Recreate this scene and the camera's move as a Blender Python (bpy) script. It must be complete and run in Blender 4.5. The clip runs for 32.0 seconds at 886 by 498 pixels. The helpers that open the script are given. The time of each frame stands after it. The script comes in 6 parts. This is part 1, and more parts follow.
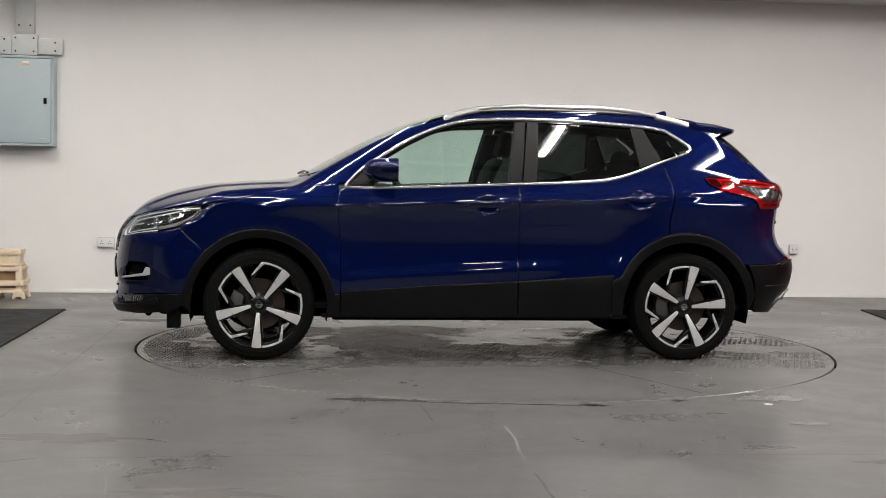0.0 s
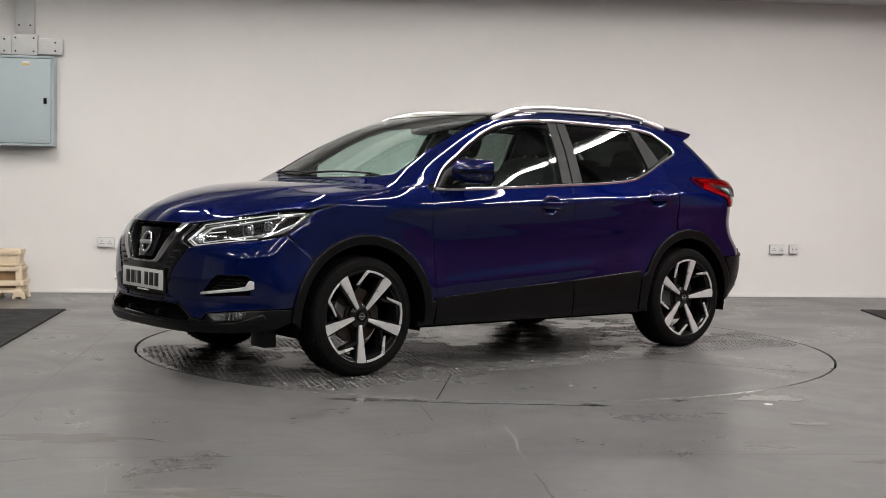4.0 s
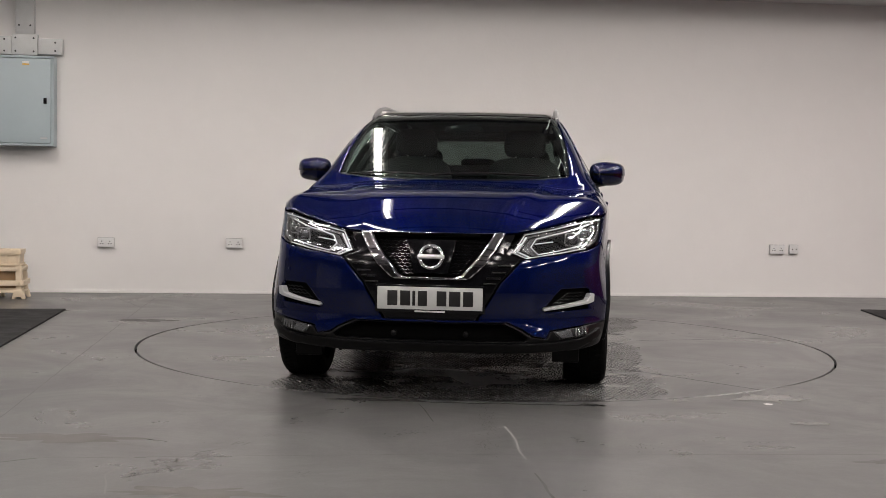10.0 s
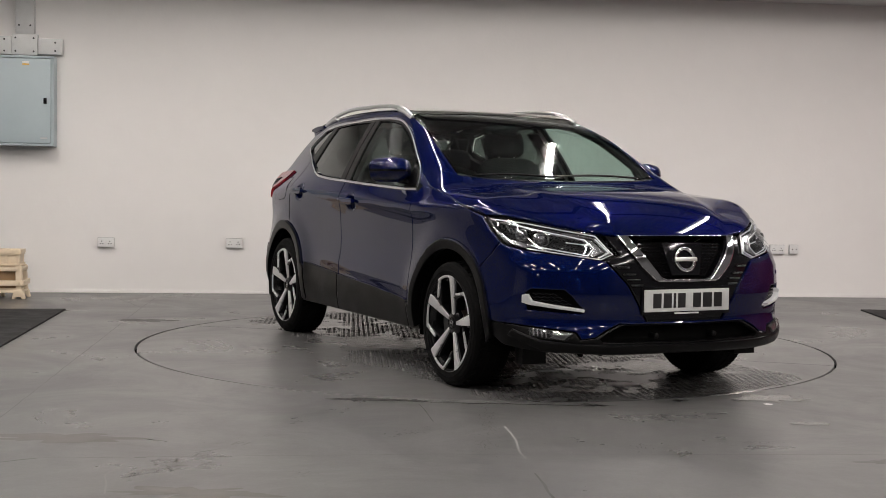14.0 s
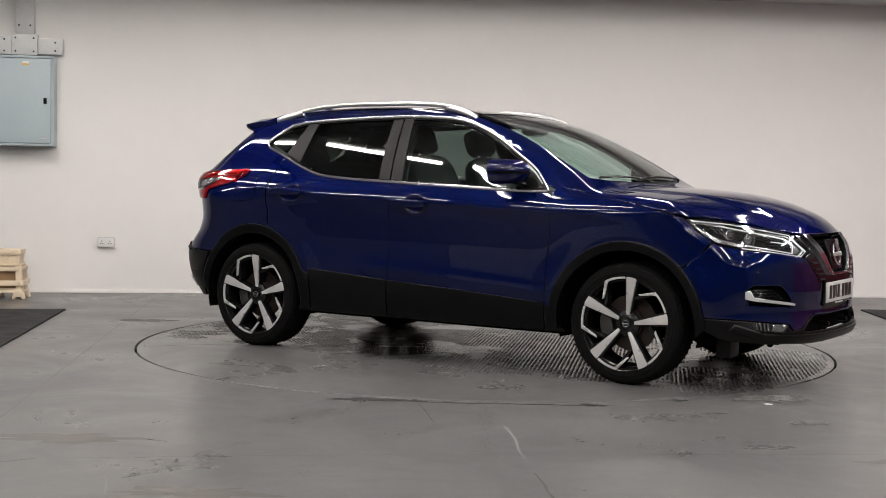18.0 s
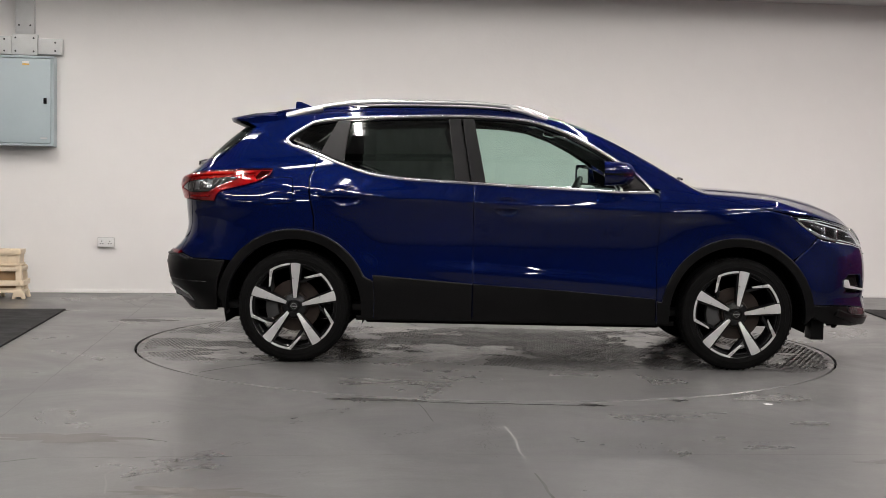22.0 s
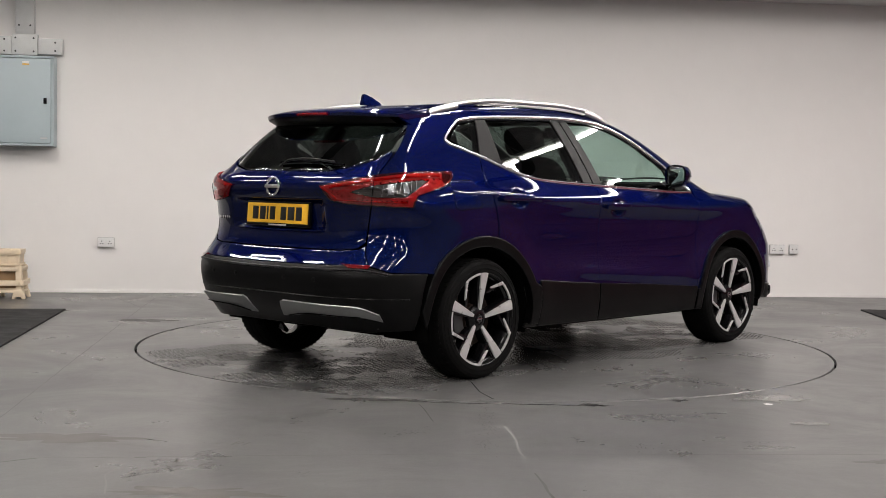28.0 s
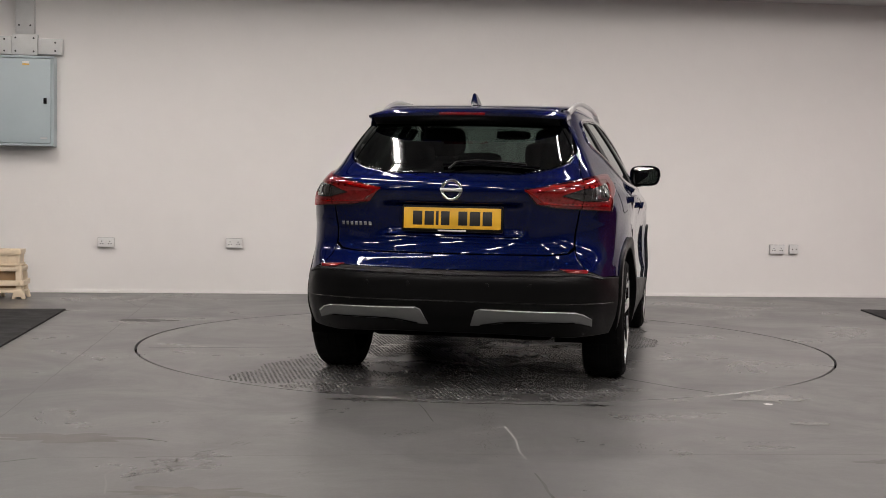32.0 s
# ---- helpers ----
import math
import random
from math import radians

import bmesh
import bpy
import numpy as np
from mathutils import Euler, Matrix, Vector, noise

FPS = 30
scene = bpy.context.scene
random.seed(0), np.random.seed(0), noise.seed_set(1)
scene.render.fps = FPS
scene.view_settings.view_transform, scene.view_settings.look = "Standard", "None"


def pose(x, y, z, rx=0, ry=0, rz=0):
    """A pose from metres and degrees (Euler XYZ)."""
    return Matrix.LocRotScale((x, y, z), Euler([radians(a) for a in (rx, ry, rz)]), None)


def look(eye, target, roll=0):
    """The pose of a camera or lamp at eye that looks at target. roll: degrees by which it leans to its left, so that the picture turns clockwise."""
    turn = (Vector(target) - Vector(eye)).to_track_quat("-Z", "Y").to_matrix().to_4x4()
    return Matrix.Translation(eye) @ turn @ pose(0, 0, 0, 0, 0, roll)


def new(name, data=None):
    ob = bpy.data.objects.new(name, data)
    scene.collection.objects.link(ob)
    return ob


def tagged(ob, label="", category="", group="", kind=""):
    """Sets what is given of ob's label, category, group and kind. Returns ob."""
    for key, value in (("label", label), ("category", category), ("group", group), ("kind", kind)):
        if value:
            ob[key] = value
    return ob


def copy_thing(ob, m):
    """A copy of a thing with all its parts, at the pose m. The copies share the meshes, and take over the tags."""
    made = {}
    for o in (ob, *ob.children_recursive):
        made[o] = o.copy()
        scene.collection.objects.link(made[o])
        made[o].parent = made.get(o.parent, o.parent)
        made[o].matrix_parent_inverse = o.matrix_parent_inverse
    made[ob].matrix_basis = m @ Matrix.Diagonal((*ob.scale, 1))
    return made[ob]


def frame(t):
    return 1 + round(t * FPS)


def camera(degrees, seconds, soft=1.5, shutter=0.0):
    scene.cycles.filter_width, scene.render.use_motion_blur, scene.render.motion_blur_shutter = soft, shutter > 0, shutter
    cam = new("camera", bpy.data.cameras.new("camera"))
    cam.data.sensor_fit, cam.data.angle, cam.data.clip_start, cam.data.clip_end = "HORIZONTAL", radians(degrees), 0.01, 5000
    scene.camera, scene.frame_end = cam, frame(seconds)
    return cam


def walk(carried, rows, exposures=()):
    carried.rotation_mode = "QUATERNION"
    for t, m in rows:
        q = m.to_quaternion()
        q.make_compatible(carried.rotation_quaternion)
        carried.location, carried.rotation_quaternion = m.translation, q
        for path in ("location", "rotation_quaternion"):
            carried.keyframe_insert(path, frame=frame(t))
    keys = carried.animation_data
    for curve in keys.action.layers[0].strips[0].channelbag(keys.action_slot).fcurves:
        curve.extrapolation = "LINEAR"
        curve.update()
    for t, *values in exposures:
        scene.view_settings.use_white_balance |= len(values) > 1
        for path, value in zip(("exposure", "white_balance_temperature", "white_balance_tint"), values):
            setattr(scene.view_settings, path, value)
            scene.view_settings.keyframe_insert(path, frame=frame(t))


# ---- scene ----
from mathutils import geometry

# ---------- camera ----------
EYE = Vector((0.0, -8.8665, 1.109))
YAW, PITCH, ROLL = radians(-1.8123), radians(3.0141), 1.0215
AIM = EYE + 10 * Vector((math.sin(YAW) * math.cos(PITCH), math.cos(YAW) * math.cos(PITCH), -math.sin(PITCH)))
cam = camera(37.07, 32.0, soft=0.42)
EXPOSURES = [(0, 0.01, 6500, 10), (3, 0.01, 6500, 10.5), (6, -0.07, 6550, 12), (9, -0.23, 6640, 14), (11, -0.31, 6660, 14), (13, -0.24, 6640, 13), (17, -0.02, 6560, 12), (20, 0.01, 6520, 12.5), (25, 0.01, 6500, 10.5), (28, -0.05, 6550, 12), (30, -0.15, 6620, 13), (32, -0.27, 6660, 14)]
walk(cam, [(0, look(EYE, AIM, ROLL)), (32, look(EYE, AIM, ROLL))], EXPOSURES)

# ---------- light ----------
world = bpy.data.worlds.new("dim_surroundings")
scene.world = world
world.use_nodes = True
world.node_tree.nodes["Background"].inputs[0].default_value = (0.5, 0.52, 0.55, 1)
world.node_tree.nodes["Background"].inputs[1].default_value = 0.01

# ---------- materials ----------


def node_mat(name):
    m = bpy.data.materials.new(name)
    m.use_nodes = True
    return m, m.node_tree.nodes, m.node_tree.links, m.node_tree.nodes["Principled BSDF"]


def simple(name, rgb, rough=0.5, metal=0.0, var=0.12, scale=8.0, bump=0.0, bump_scale=60.0, coat=0.0, spec=0.5, rvar=0.15):
    """A surface with colour variation at two scales, uneven gloss and fine relief."""
    m, N, L, b = node_mat(name)
    tc = N.new("ShaderNodeTexCoord")
    n1, n2 = N.new("ShaderNodeTexNoise"), N.new("ShaderNodeTexNoise")
    n1.inputs["Scale"].default_value, n1.inputs["Detail"].default_value = scale, 6
    n2.inputs["Scale"].default_value, n2.inputs["Detail"].default_value = scale * 9, 4
    mixn = N.new("ShaderNodeMath")
    mixn.operation = "MULTIPLY_ADD"
    mixn.inputs[1].default_value = 0.4
    L.new(tc.outputs["Object"], n1.inputs["Vector"])
    L.new(tc.outputs["Object"], n2.inputs["Vector"])
    L.new(n2.outputs[0], mixn.inputs[0])
    L.new(n1.outputs[0], mixn.inputs[2])
    mr = N.new("ShaderNodeMapRange")
    mr.inputs[1].default_value, mr.inputs[2].default_value = 0.4, 1.0
    mr.inputs[3].default_value, mr.inputs[4].default_value = 1 - var, 1 + var
    L.new(mixn.outputs[0], mr.inputs[0])
    mul = N.new("ShaderNodeVectorMath")
    mul.operation = "SCALE"
    mul.inputs[0].default_value = rgb
    L.new(mr.outputs[0], mul.inputs["Scale"])
    L.new(mul.outputs[0], b.inputs["Base Color"])
    rr = N.new("ShaderNodeMapRange")
    rr.inputs[1].default_value, rr.inputs[2].default_value = 0.3, 0.7
    rr.inputs[3].default_value, rr.inputs[4].default_value = max(rough * (1 - rvar), 0.01), min(rough * (1 + rvar), 1)
    L.new(n1.outputs[0], rr.inputs[0])
    L.new(rr.outputs[0], b.inputs["Roughness"])
    b.inputs["Metallic"].default_value = metal
    b.inputs["Coat Weight"].default_value = coat
    b.inputs["Coat Roughness"].default_value = 0.03
    b.inputs["Specular IOR Level"].default_value = spec
    if bump:
        bp, nb = N.new("ShaderNodeBump"), N.new("ShaderNodeTexNoise")
        nb.inputs["Scale"].default_value, nb.inputs["Detail"].default_value = bump_scale, 5
        bp.inputs["Strength"].default_value, bp.inputs["Distance"].default_value = 1.0, bump
        L.new(tc.outputs["Object"], nb.inputs["Vector"])
        L.new(nb.outputs[0], bp.inputs["Height"])
        L.new(bp.outputs[0], b.inputs["Normal"])
    return m


def glow(name, rgb, strength):
    m, N, L, b = node_mat(name)
    b.inputs["Base Color"].default_value = (*rgb, 1)
    b.inputs["Emission Color"].default_value = (*rgb, 1)
    b.inputs["Emission Strength"].default_value = strength
    return m


def glass(name, tint, rough=0.0, clear=1.0):
    """Thin tinted glass: a see-through sheet whose gloss follows Fresnel."""
    m, N, L, b = node_mat(name)
    out = N["Material Output"]
    tr, gl, fr, mx = N.new("ShaderNodeBsdfTransparent"), N.new("ShaderNodeBsdfGlossy"), N.new("ShaderNodeLayerWeight"), N.new("ShaderNodeMixShader")
    tr.inputs[0].default_value = (*[c * clear for c in tint], 1)
    gl.inputs["Roughness"].default_value = rough
    gl.inputs["Color"].default_value = (0.95, 0.97, 0.97, 1)
    fr.inputs["Blend"].default_value = 0.5
    p5, sc = N.new("ShaderNodeMath"), N.new("ShaderNodeMath")
    p5.operation, sc.operation = "POWER", "MULTIPLY_ADD"
    p5.inputs[1].default_value = 4.5
    sc.inputs[1].default_value, sc.inputs[2].default_value = 0.90, 0.075
    L.new(fr.outputs["Facing"], p5.inputs[0])
    L.new(p5.outputs[0], sc.inputs[0])
    L.new(sc.outputs[0], mx.inputs[0])
    L.new(tr.outputs[0], mx.inputs[1])
    L.new(gl.outputs[0], mx.inputs[2])
    L.new(mx.outputs[0], out.inputs[0])
    N.remove(b)
    return m


def paint_blue():
    """Deep blue metallic lacquer: fine flakes under a clear coat."""
    m, N, L, b = node_mat("blue_metallic_lacquer")
    tc = N.new("ShaderNodeTexCoord")
    v = N.new("ShaderNodeTexVoronoi")
    v.inputs["Scale"].default_value = 900
    L.new(tc.outputs["Object"], v.inputs["Vector"])
    mx = N.new("ShaderNodeMix")
    mx.data_type = "RGBA"
    mx.inputs[6].default_value = (0.0007, 0.0026, 0.0220, 1)
    mx.inputs[7].default_value = (0.0014, 0.0060, 0.054, 1)
    L.new(v.outputs["Color"], mx.inputs[0])
    L.new(mx.outputs[2], b.inputs["Base Color"])
    dust = N.new("ShaderNodeTexNoise")
    dust.inputs["Scale"].default_value, dust.inputs["Detail"].default_value = 5, 6
    L.new(tc.outputs["Object"], dust.inputs["Vector"])
    cr = N.new("ShaderNodeMapRange")
    cr.inputs[1].default_value, cr.inputs[2].default_value = 0.45, 0.75
    cr.inputs[3].default_value, cr.inputs[4].default_value = 0.012, 0.045
    L.new(dust.outputs[0], cr.inputs[0])
    L.new(cr.outputs[0], b.inputs["Coat Roughness"])
    b.inputs["Metallic"].default_value = 0.5
    b.inputs["Specular Tint"].default_value = (0.10, 0.16, 0.50, 1)
    b.inputs["Specular IOR Level"].default_value = 0.0
    b.inputs["Roughness"].default_value = 0.44
    b.inputs["Coat Weight"].default_value = 1.0
    b.inputs["Coat IOR"].default_value = 1.5
    return m


BLUE = paint_blue()
BLACK_PLASTIC = simple("textured_black_plastic", (0.0018, 0.0018, 0.002), 0.36, var=0.2, bump=0.0002, bump_scale=900, spec=0.19)
PILLAR = simple('satin_black_pillar_film', (0.007, 0.007, 0.0074), 0.45, var=0.1, spec=0.16)
BRIGHT = simple('bright_chrome_bar', (0.66, 0.66, 0.67), 0.06, metal=1.0, var=0.03)
GLOSS_BLACK = simple("gloss_black_plastic", (0.004, 0.004, 0.005), 0.10, var=0.2, coat=0.0, spec=0.35)
DARK = simple("black_underbody", (0.003, 0.003, 0.003), 0.9, var=0.3, spec=0.03)
RUBBER = simple("tyre_rubber", (0.0032, 0.0032, 0.0032), 0.8, var=0.25, scale=14, bump=0.0004, bump_scale=300, spec=0.12)
CHROME = simple("polished_chrome", (0.72, 0.72, 0.73), 0.10, metal=1.0, var=0.03)
STRIP = simple("brushed_chrome_strip", (0.76, 0.76, 0.77), 0.24, metal=1.0, var=0.04)
SATIN = simple("satin_aluminium", (0.62, 0.62, 0.62), 0.36, metal=1.0, var=0.05)
MACHINED = simple("machined_alloy", (0.62, 0.62, 0.62), 0.30, metal=0.45, var=0.05)
WHEEL_BLACK = simple("gloss_black_alloy", (0.004, 0.004, 0.0045), 0.20, var=0.2, coat=0.15, spec=0.3)
DISC = simple("rusty_brake_disc", (0.032, 0.022, 0.017), 0.5, metal=0.4, var=0.35, scale=20)
CALIPER = simple("cast_grey_caliper", (0.07, 0.072, 0.072), 0.5, metal=0.5)
SCREEN_GLASS = glass("green_tinted_glass", (0.66, 0.80, 0.75))
SIDE_GLASS = glass("green_tinted_side_glass", (0.70, 0.84, 0.79))
PRIVACY = glass("dark_privacy_glass", (0.14, 0.165, 0.155))
DARK_GLASS = glass("dark_rear_glass", (0.10, 0.12, 0.113))
ROOF_GLASS = simple("black_roof_glass", (0.004, 0.005, 0.005), 0.03, var=0.1, coat=1.0)
LENS = glass("clear_lamp_lens", (0.93, 0.95, 0.96))
RED_LENS = simple("red_lamp_lens", (0.15, 0.002, 0.005), 0.12, var=0.6, scale=22, coat=1.0, spec=0.3)
RED_GLASS = glass("red_lamp_glass", (0.62, 0.014, 0.022))
RED_GUIDE = simple("red_light_guide", (0.42, 0.008, 0.014), 0.15, var=0.3, scale=20, coat=1.0)
CABIN = simple("charcoal_cabin_trim", (0.008, 0.008, 0.0085), 0.7, var=0.2, bump=0.0005, bump_scale=500)
CLOTH = simple("dark_seat_cloth", (0.009, 0.009, 0.0095), 0.9, var=0.25, scale=30, bump=0.001, bump_scale=400)
SILVER_TRIM = simple("silver_bumper_trim", (0.21, 0.218, 0.218), 0.38, metal=0.4, var=0.08)
BLADE = simple("pale_silver_blade", (0.66, 0.67, 0.68), 0.30, metal=0.35, var=0.04)
WHITE_PLATE = simple("white_plate", (0.52, 0.53, 0.52), 0.35, var=0.04)
YELLOW_PLATE = simple("yellow_plate", (0.75, 0.42, 0.03), 0.35, var=0.04)
PLATE_BAR = simple("black_plate_print", (0.01, 0.01, 0.01), 0.4)

# ---------- small mesh tools ----------


def link_mesh(name, me, material, parent=None, label=""):
    ob = new(name, me)
    if material is not None and not me.materials:
        me.materials.append(material)
    if parent is not None:
        ob.parent = parent
    if label:
        ob["label"] = label
    return ob


def part(name, bm, material, parent=None, label="", smooth=True):
    me = bpy.data.meshes.new(name)
    bmesh.ops.recalc_face_normals(bm, faces=bm.faces)
    for f in bm.faces:
        f.smooth = smooth
    bm.to_mesh(me)
    bm.free()
    if smooth:
        me.set_sharp_from_angle(angle=radians(38))
    return link_mesh(name, me, material, parent, label)


def thing(name, label, category, group="", kind=""):
    return tagged(new(name), label, category, group, kind)


def add_box(bm, lo, hi, bevel=0.0, m=None):
    r = bmesh.ops.create_cube(bm, size=1)
    lo, hi = Vector(lo), Vector(hi)
    bmesh.ops.scale(bm, vec=hi - lo, verts=r["verts"])
    bmesh.ops.translate(bm, vec=(lo + hi) / 2, verts=r["verts"])
    vs = r["verts"]
    if bevel:
        es = list({e for v in vs for e in v.link_edges})
        q = bmesh.ops.bevel(bm, geom=es, offset=bevel, segments=2, affect="EDGES", profile=0.6)
        vs = list({v for f in q["faces"] for v in f.verts} | {v for v in vs if v.is_valid})
    if m is not None:
        bmesh.ops.transform(bm, matrix=m, verts=vs)
    return vs


def box(name, lo, hi, material, parent=None, label="", bevel=0.004):
    bm = bmesh.new()
    add_box(bm, lo, hi, bevel)
    return part(name, bm, material, parent, label)


def lathe(rings, n=48, axis="Z", closed=False):
    """A body of revolution from (radius, height) pairs."""
    bm = bmesh.new()
    loops = []
    for r, h in rings:
        loops.append([bm.verts.new((r * math.cos(2 * math.pi * i / n), r * math.sin(2 * math.pi * i / n), h)) for i in range(n)])
    pairs = list(zip(loops, loops[1:])) + ([(loops[-1], loops[0])] if closed else [])
    for a, b in pairs:
        for i in range(n):
            bm.faces.new((a[i], a[(i + 1) % n], b[(i + 1) % n], b[i]))
    if not closed:
        for l in (loops[0], loops[-1]):
            bm.faces.new(l)
    if axis == "Y":
        bmesh.ops.rotate(bm, cent=(0, 0, 0), matrix=Matrix.Rotation(radians(-90), 3, "X"), verts=bm.verts)
    return bm


def tube(points, radius, n=8, flat=1.0, closed=False, up=(0, 0, 1)):
    """A rod along points; flat squashes it along its second axis."""
    bm = bmesh.new()
    P = [Vector(p) for p in points]
    loops = []
    for i, p in enumerate(P):
        a, b = P[i - 1] if (i or closed) else P[0], P[(i + 1) % len(P)] if (i < len(P) - 1 or closed) else P[-1]
        t = (b - a).normalized()
        s = t.cross(Vector(up))
        s = s.normalized() if s.length > 1e-4 else Vector((1, 0, 0))
        w = s.cross(t).normalized()
        loops.append([bm.verts.new(p + radius * (math.cos(2 * math.pi * k / n) * s + flat * math.sin(2 * math.pi * k / n) * w)) for k in range(n)])
    prs = list(zip(loops, loops[1:])) + ([(loops[-1], loops[0])] if closed else [])
    for a, b in prs:
        for k in range(n):
            bm.faces.new((a[k], a[(k + 1) % n], b[(k + 1) % n], b[k]))
    if not closed:
        bm.faces.new(loops[0])
        bm.faces.new(loops[-1])
    return bm


def prism(poly, z0, z1, bevel=0.0, m=None):
    """An extruded polygon in its own xy plane."""
    bm = bmesh.new()
    f = bm.faces.new([bm.verts.new((x, y, z0)) for x, y in poly])
    r = bmesh.ops.extrude_face_region(bm, geom=[f])
    top_v = [v for v in r["geom"] if isinstance(v, bmesh.types.BMVert)]
    bmesh.ops.translate(bm, vec=(0, 0, z1 - z0), verts=top_v)
    if bevel:
        es = [e for e in bm.edges if all(v in top_v for v in e.verts)]
        bmesh.ops.bevel(bm, geom=es, offset=bevel, segments=2, affect="EDGES", profile=0.5)
    if m is not None:
        bmesh.ops.transform(bm, matrix=m, verts=bm.verts)
    return bm


def merge(bm, other):
    me = bpy.data.meshes.new("tmp")
    other.to_mesh(me)
    other.free()
    bm.from_mesh(me)
    bpy.data.meshes.remove(me)
    return bm


# ---------- the room ----------
WALL_A, WALL_B = Vector((-4.159, 3.186, 0)), Vector((3.939, 4.511, 0))
WALL_DIR = (WALL_B - WALL_A).normalized()
WALL_N = Vector((WALL_DIR.y, -WALL_DIR.x, 0))
WALL_TURN = math.degrees(math.atan2(WALL_DIR.y, WALL_DIR.x))
ROOM_H = 4.3
TABLE_R = 2.2793


def on_wall(s, z, out=0.0):
    """The pose of a thing on the long wall: x runs along it, y into it."""
    p = WALL_A + WALL_DIR * s + WALL_N * out
    return pose(p.x, p.y, z, 0, 0, WALL_TURN)


def concrete(name, band=False):
    """Grey painted concrete: worn, stained and polished in patches."""
    m, N, L, b = node_mat(name)
    tc = N.new("ShaderNodeTexCoord")

    def noise_tex(scale, detail, rough=0.55, dist=0.0, stretch=None):
        n = N.new("ShaderNodeTexNoise")
        n.inputs["Scale"].default_value, n.inputs["Detail"].default_value = scale, detail
        n.inputs["Roughness"].default_value, n.inputs["Distortion"].default_value = rough, dist
        if stretch:
            mp = N.new("ShaderNodeMapping")
            mp.inputs["Scale"].default_value = stretch
            L.new(tc.outputs["Object"], mp.inputs[0])
            L.new(mp.outputs[0], n.inputs["Vector"])
        else:
            L.new(tc.outputs["Object"], n.inputs["Vector"])
        return n.outputs[0]

    def ramp(src, *stops):
        r = N.new("ShaderNodeValToRGB")
        e = r.color_ramp.elements
        while len(e) < len(stops):
            e.new(0.5)
        for el, (p, v) in zip(e, stops):
            el.position, el.color = p, (v, v, v, 1)
        L.new(src, r.inputs[0])
        return r.outputs[0]

    def mul(a, c):
        k = N.new("ShaderNodeMath")
        k.operation = "MULTIPLY"
        L.new(a, k.inputs[0])
        L.new(c, k.inputs[1])
        return k.outputs[0]

    broad = ramp(noise_tex(0.45, 5, 0.6, 0.2), (0.3, 0.90), (0.7, 1.06))
    cloud = ramp(noise_tex(2.6, 9, 0.7, 0.1), (0.3, 0.90), (0.72, 1.07))
    grain = ramp(noise_tex(75, 5, 0.7), (0.3, 0.88), (0.7, 1.11))
    stain = ramp(noise_tex(1.3, 4, 0.55, 0.1), (0.50, 1.0), (0.75, 0.86))
    scuff = ramp(noise_tex(2.0, 6, 0.6, 0.1, (0.4, 2.6, 1)), (0.50, 1.0), (0.75, 1.06))
    spots = ramp(noise_tex(26, 5, 0.65, 0.1), (0.67, 1.0), (0.76, 0.72))
    specks = ramp(noise_tex(70, 4, 0.7), (0.70, 1.0), (0.78, 1.18))
    wipe = ramp(noise_tex(3.0, 7, 0.65, 0.1, (2.4, 0.6, 1)), (0.55, 1.0), (0.72, 0.87))
    tone = mul(mul(mul(broad, cloud), mul(grain, stain)), mul(mul(scuff, wipe), mul(spots, specks)))
    col = N.new("ShaderNodeVectorMath")
    col.operation = "SCALE"
    col.inputs[0].default_value = (0.100, 0.0995, 0.0975)
    rg = ramp(noise_tex(1.1, 7, 0.65, 0.8), (0.34, 0.25), (0.66, 0.40))
    if band:
        # a darker, glossier band with a ragged edge along the middle of the plate
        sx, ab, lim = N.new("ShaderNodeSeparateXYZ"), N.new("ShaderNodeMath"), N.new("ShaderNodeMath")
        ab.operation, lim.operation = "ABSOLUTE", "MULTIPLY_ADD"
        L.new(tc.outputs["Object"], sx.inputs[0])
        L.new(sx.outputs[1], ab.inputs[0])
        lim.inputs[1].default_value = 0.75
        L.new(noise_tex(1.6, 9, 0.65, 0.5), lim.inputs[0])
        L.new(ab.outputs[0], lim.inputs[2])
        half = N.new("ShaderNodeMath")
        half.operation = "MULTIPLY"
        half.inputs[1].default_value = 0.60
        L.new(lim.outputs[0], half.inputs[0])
        darker = ramp(half.outputs[0], (0.66, 0.55), (0.90, 1.0))
        tone, rg = mul(tone, darker), mul(rg, ramp(half.outputs[0], (0.66, 0.78), (0.90, 1.0)))
    L.new(tone, col.inputs["Scale"])
    L.new(col.outputs[0], b.inputs["Base Color"])
    L.new(rg, b.inputs["Roughness"])
    b.inputs["Specular IOR Level"].default_value = 0.5
    bp = N.new("ShaderNodeBump")
    bp.inputs["Strength"].default_value, bp.inputs["Distance"].default_value = 0.5, 0.0012
    L.new(noise_tex(22, 6, 0.6), bp.inputs["Height"])
    L.new(bp.outputs[0], b.inputs["Normal"])
    return m


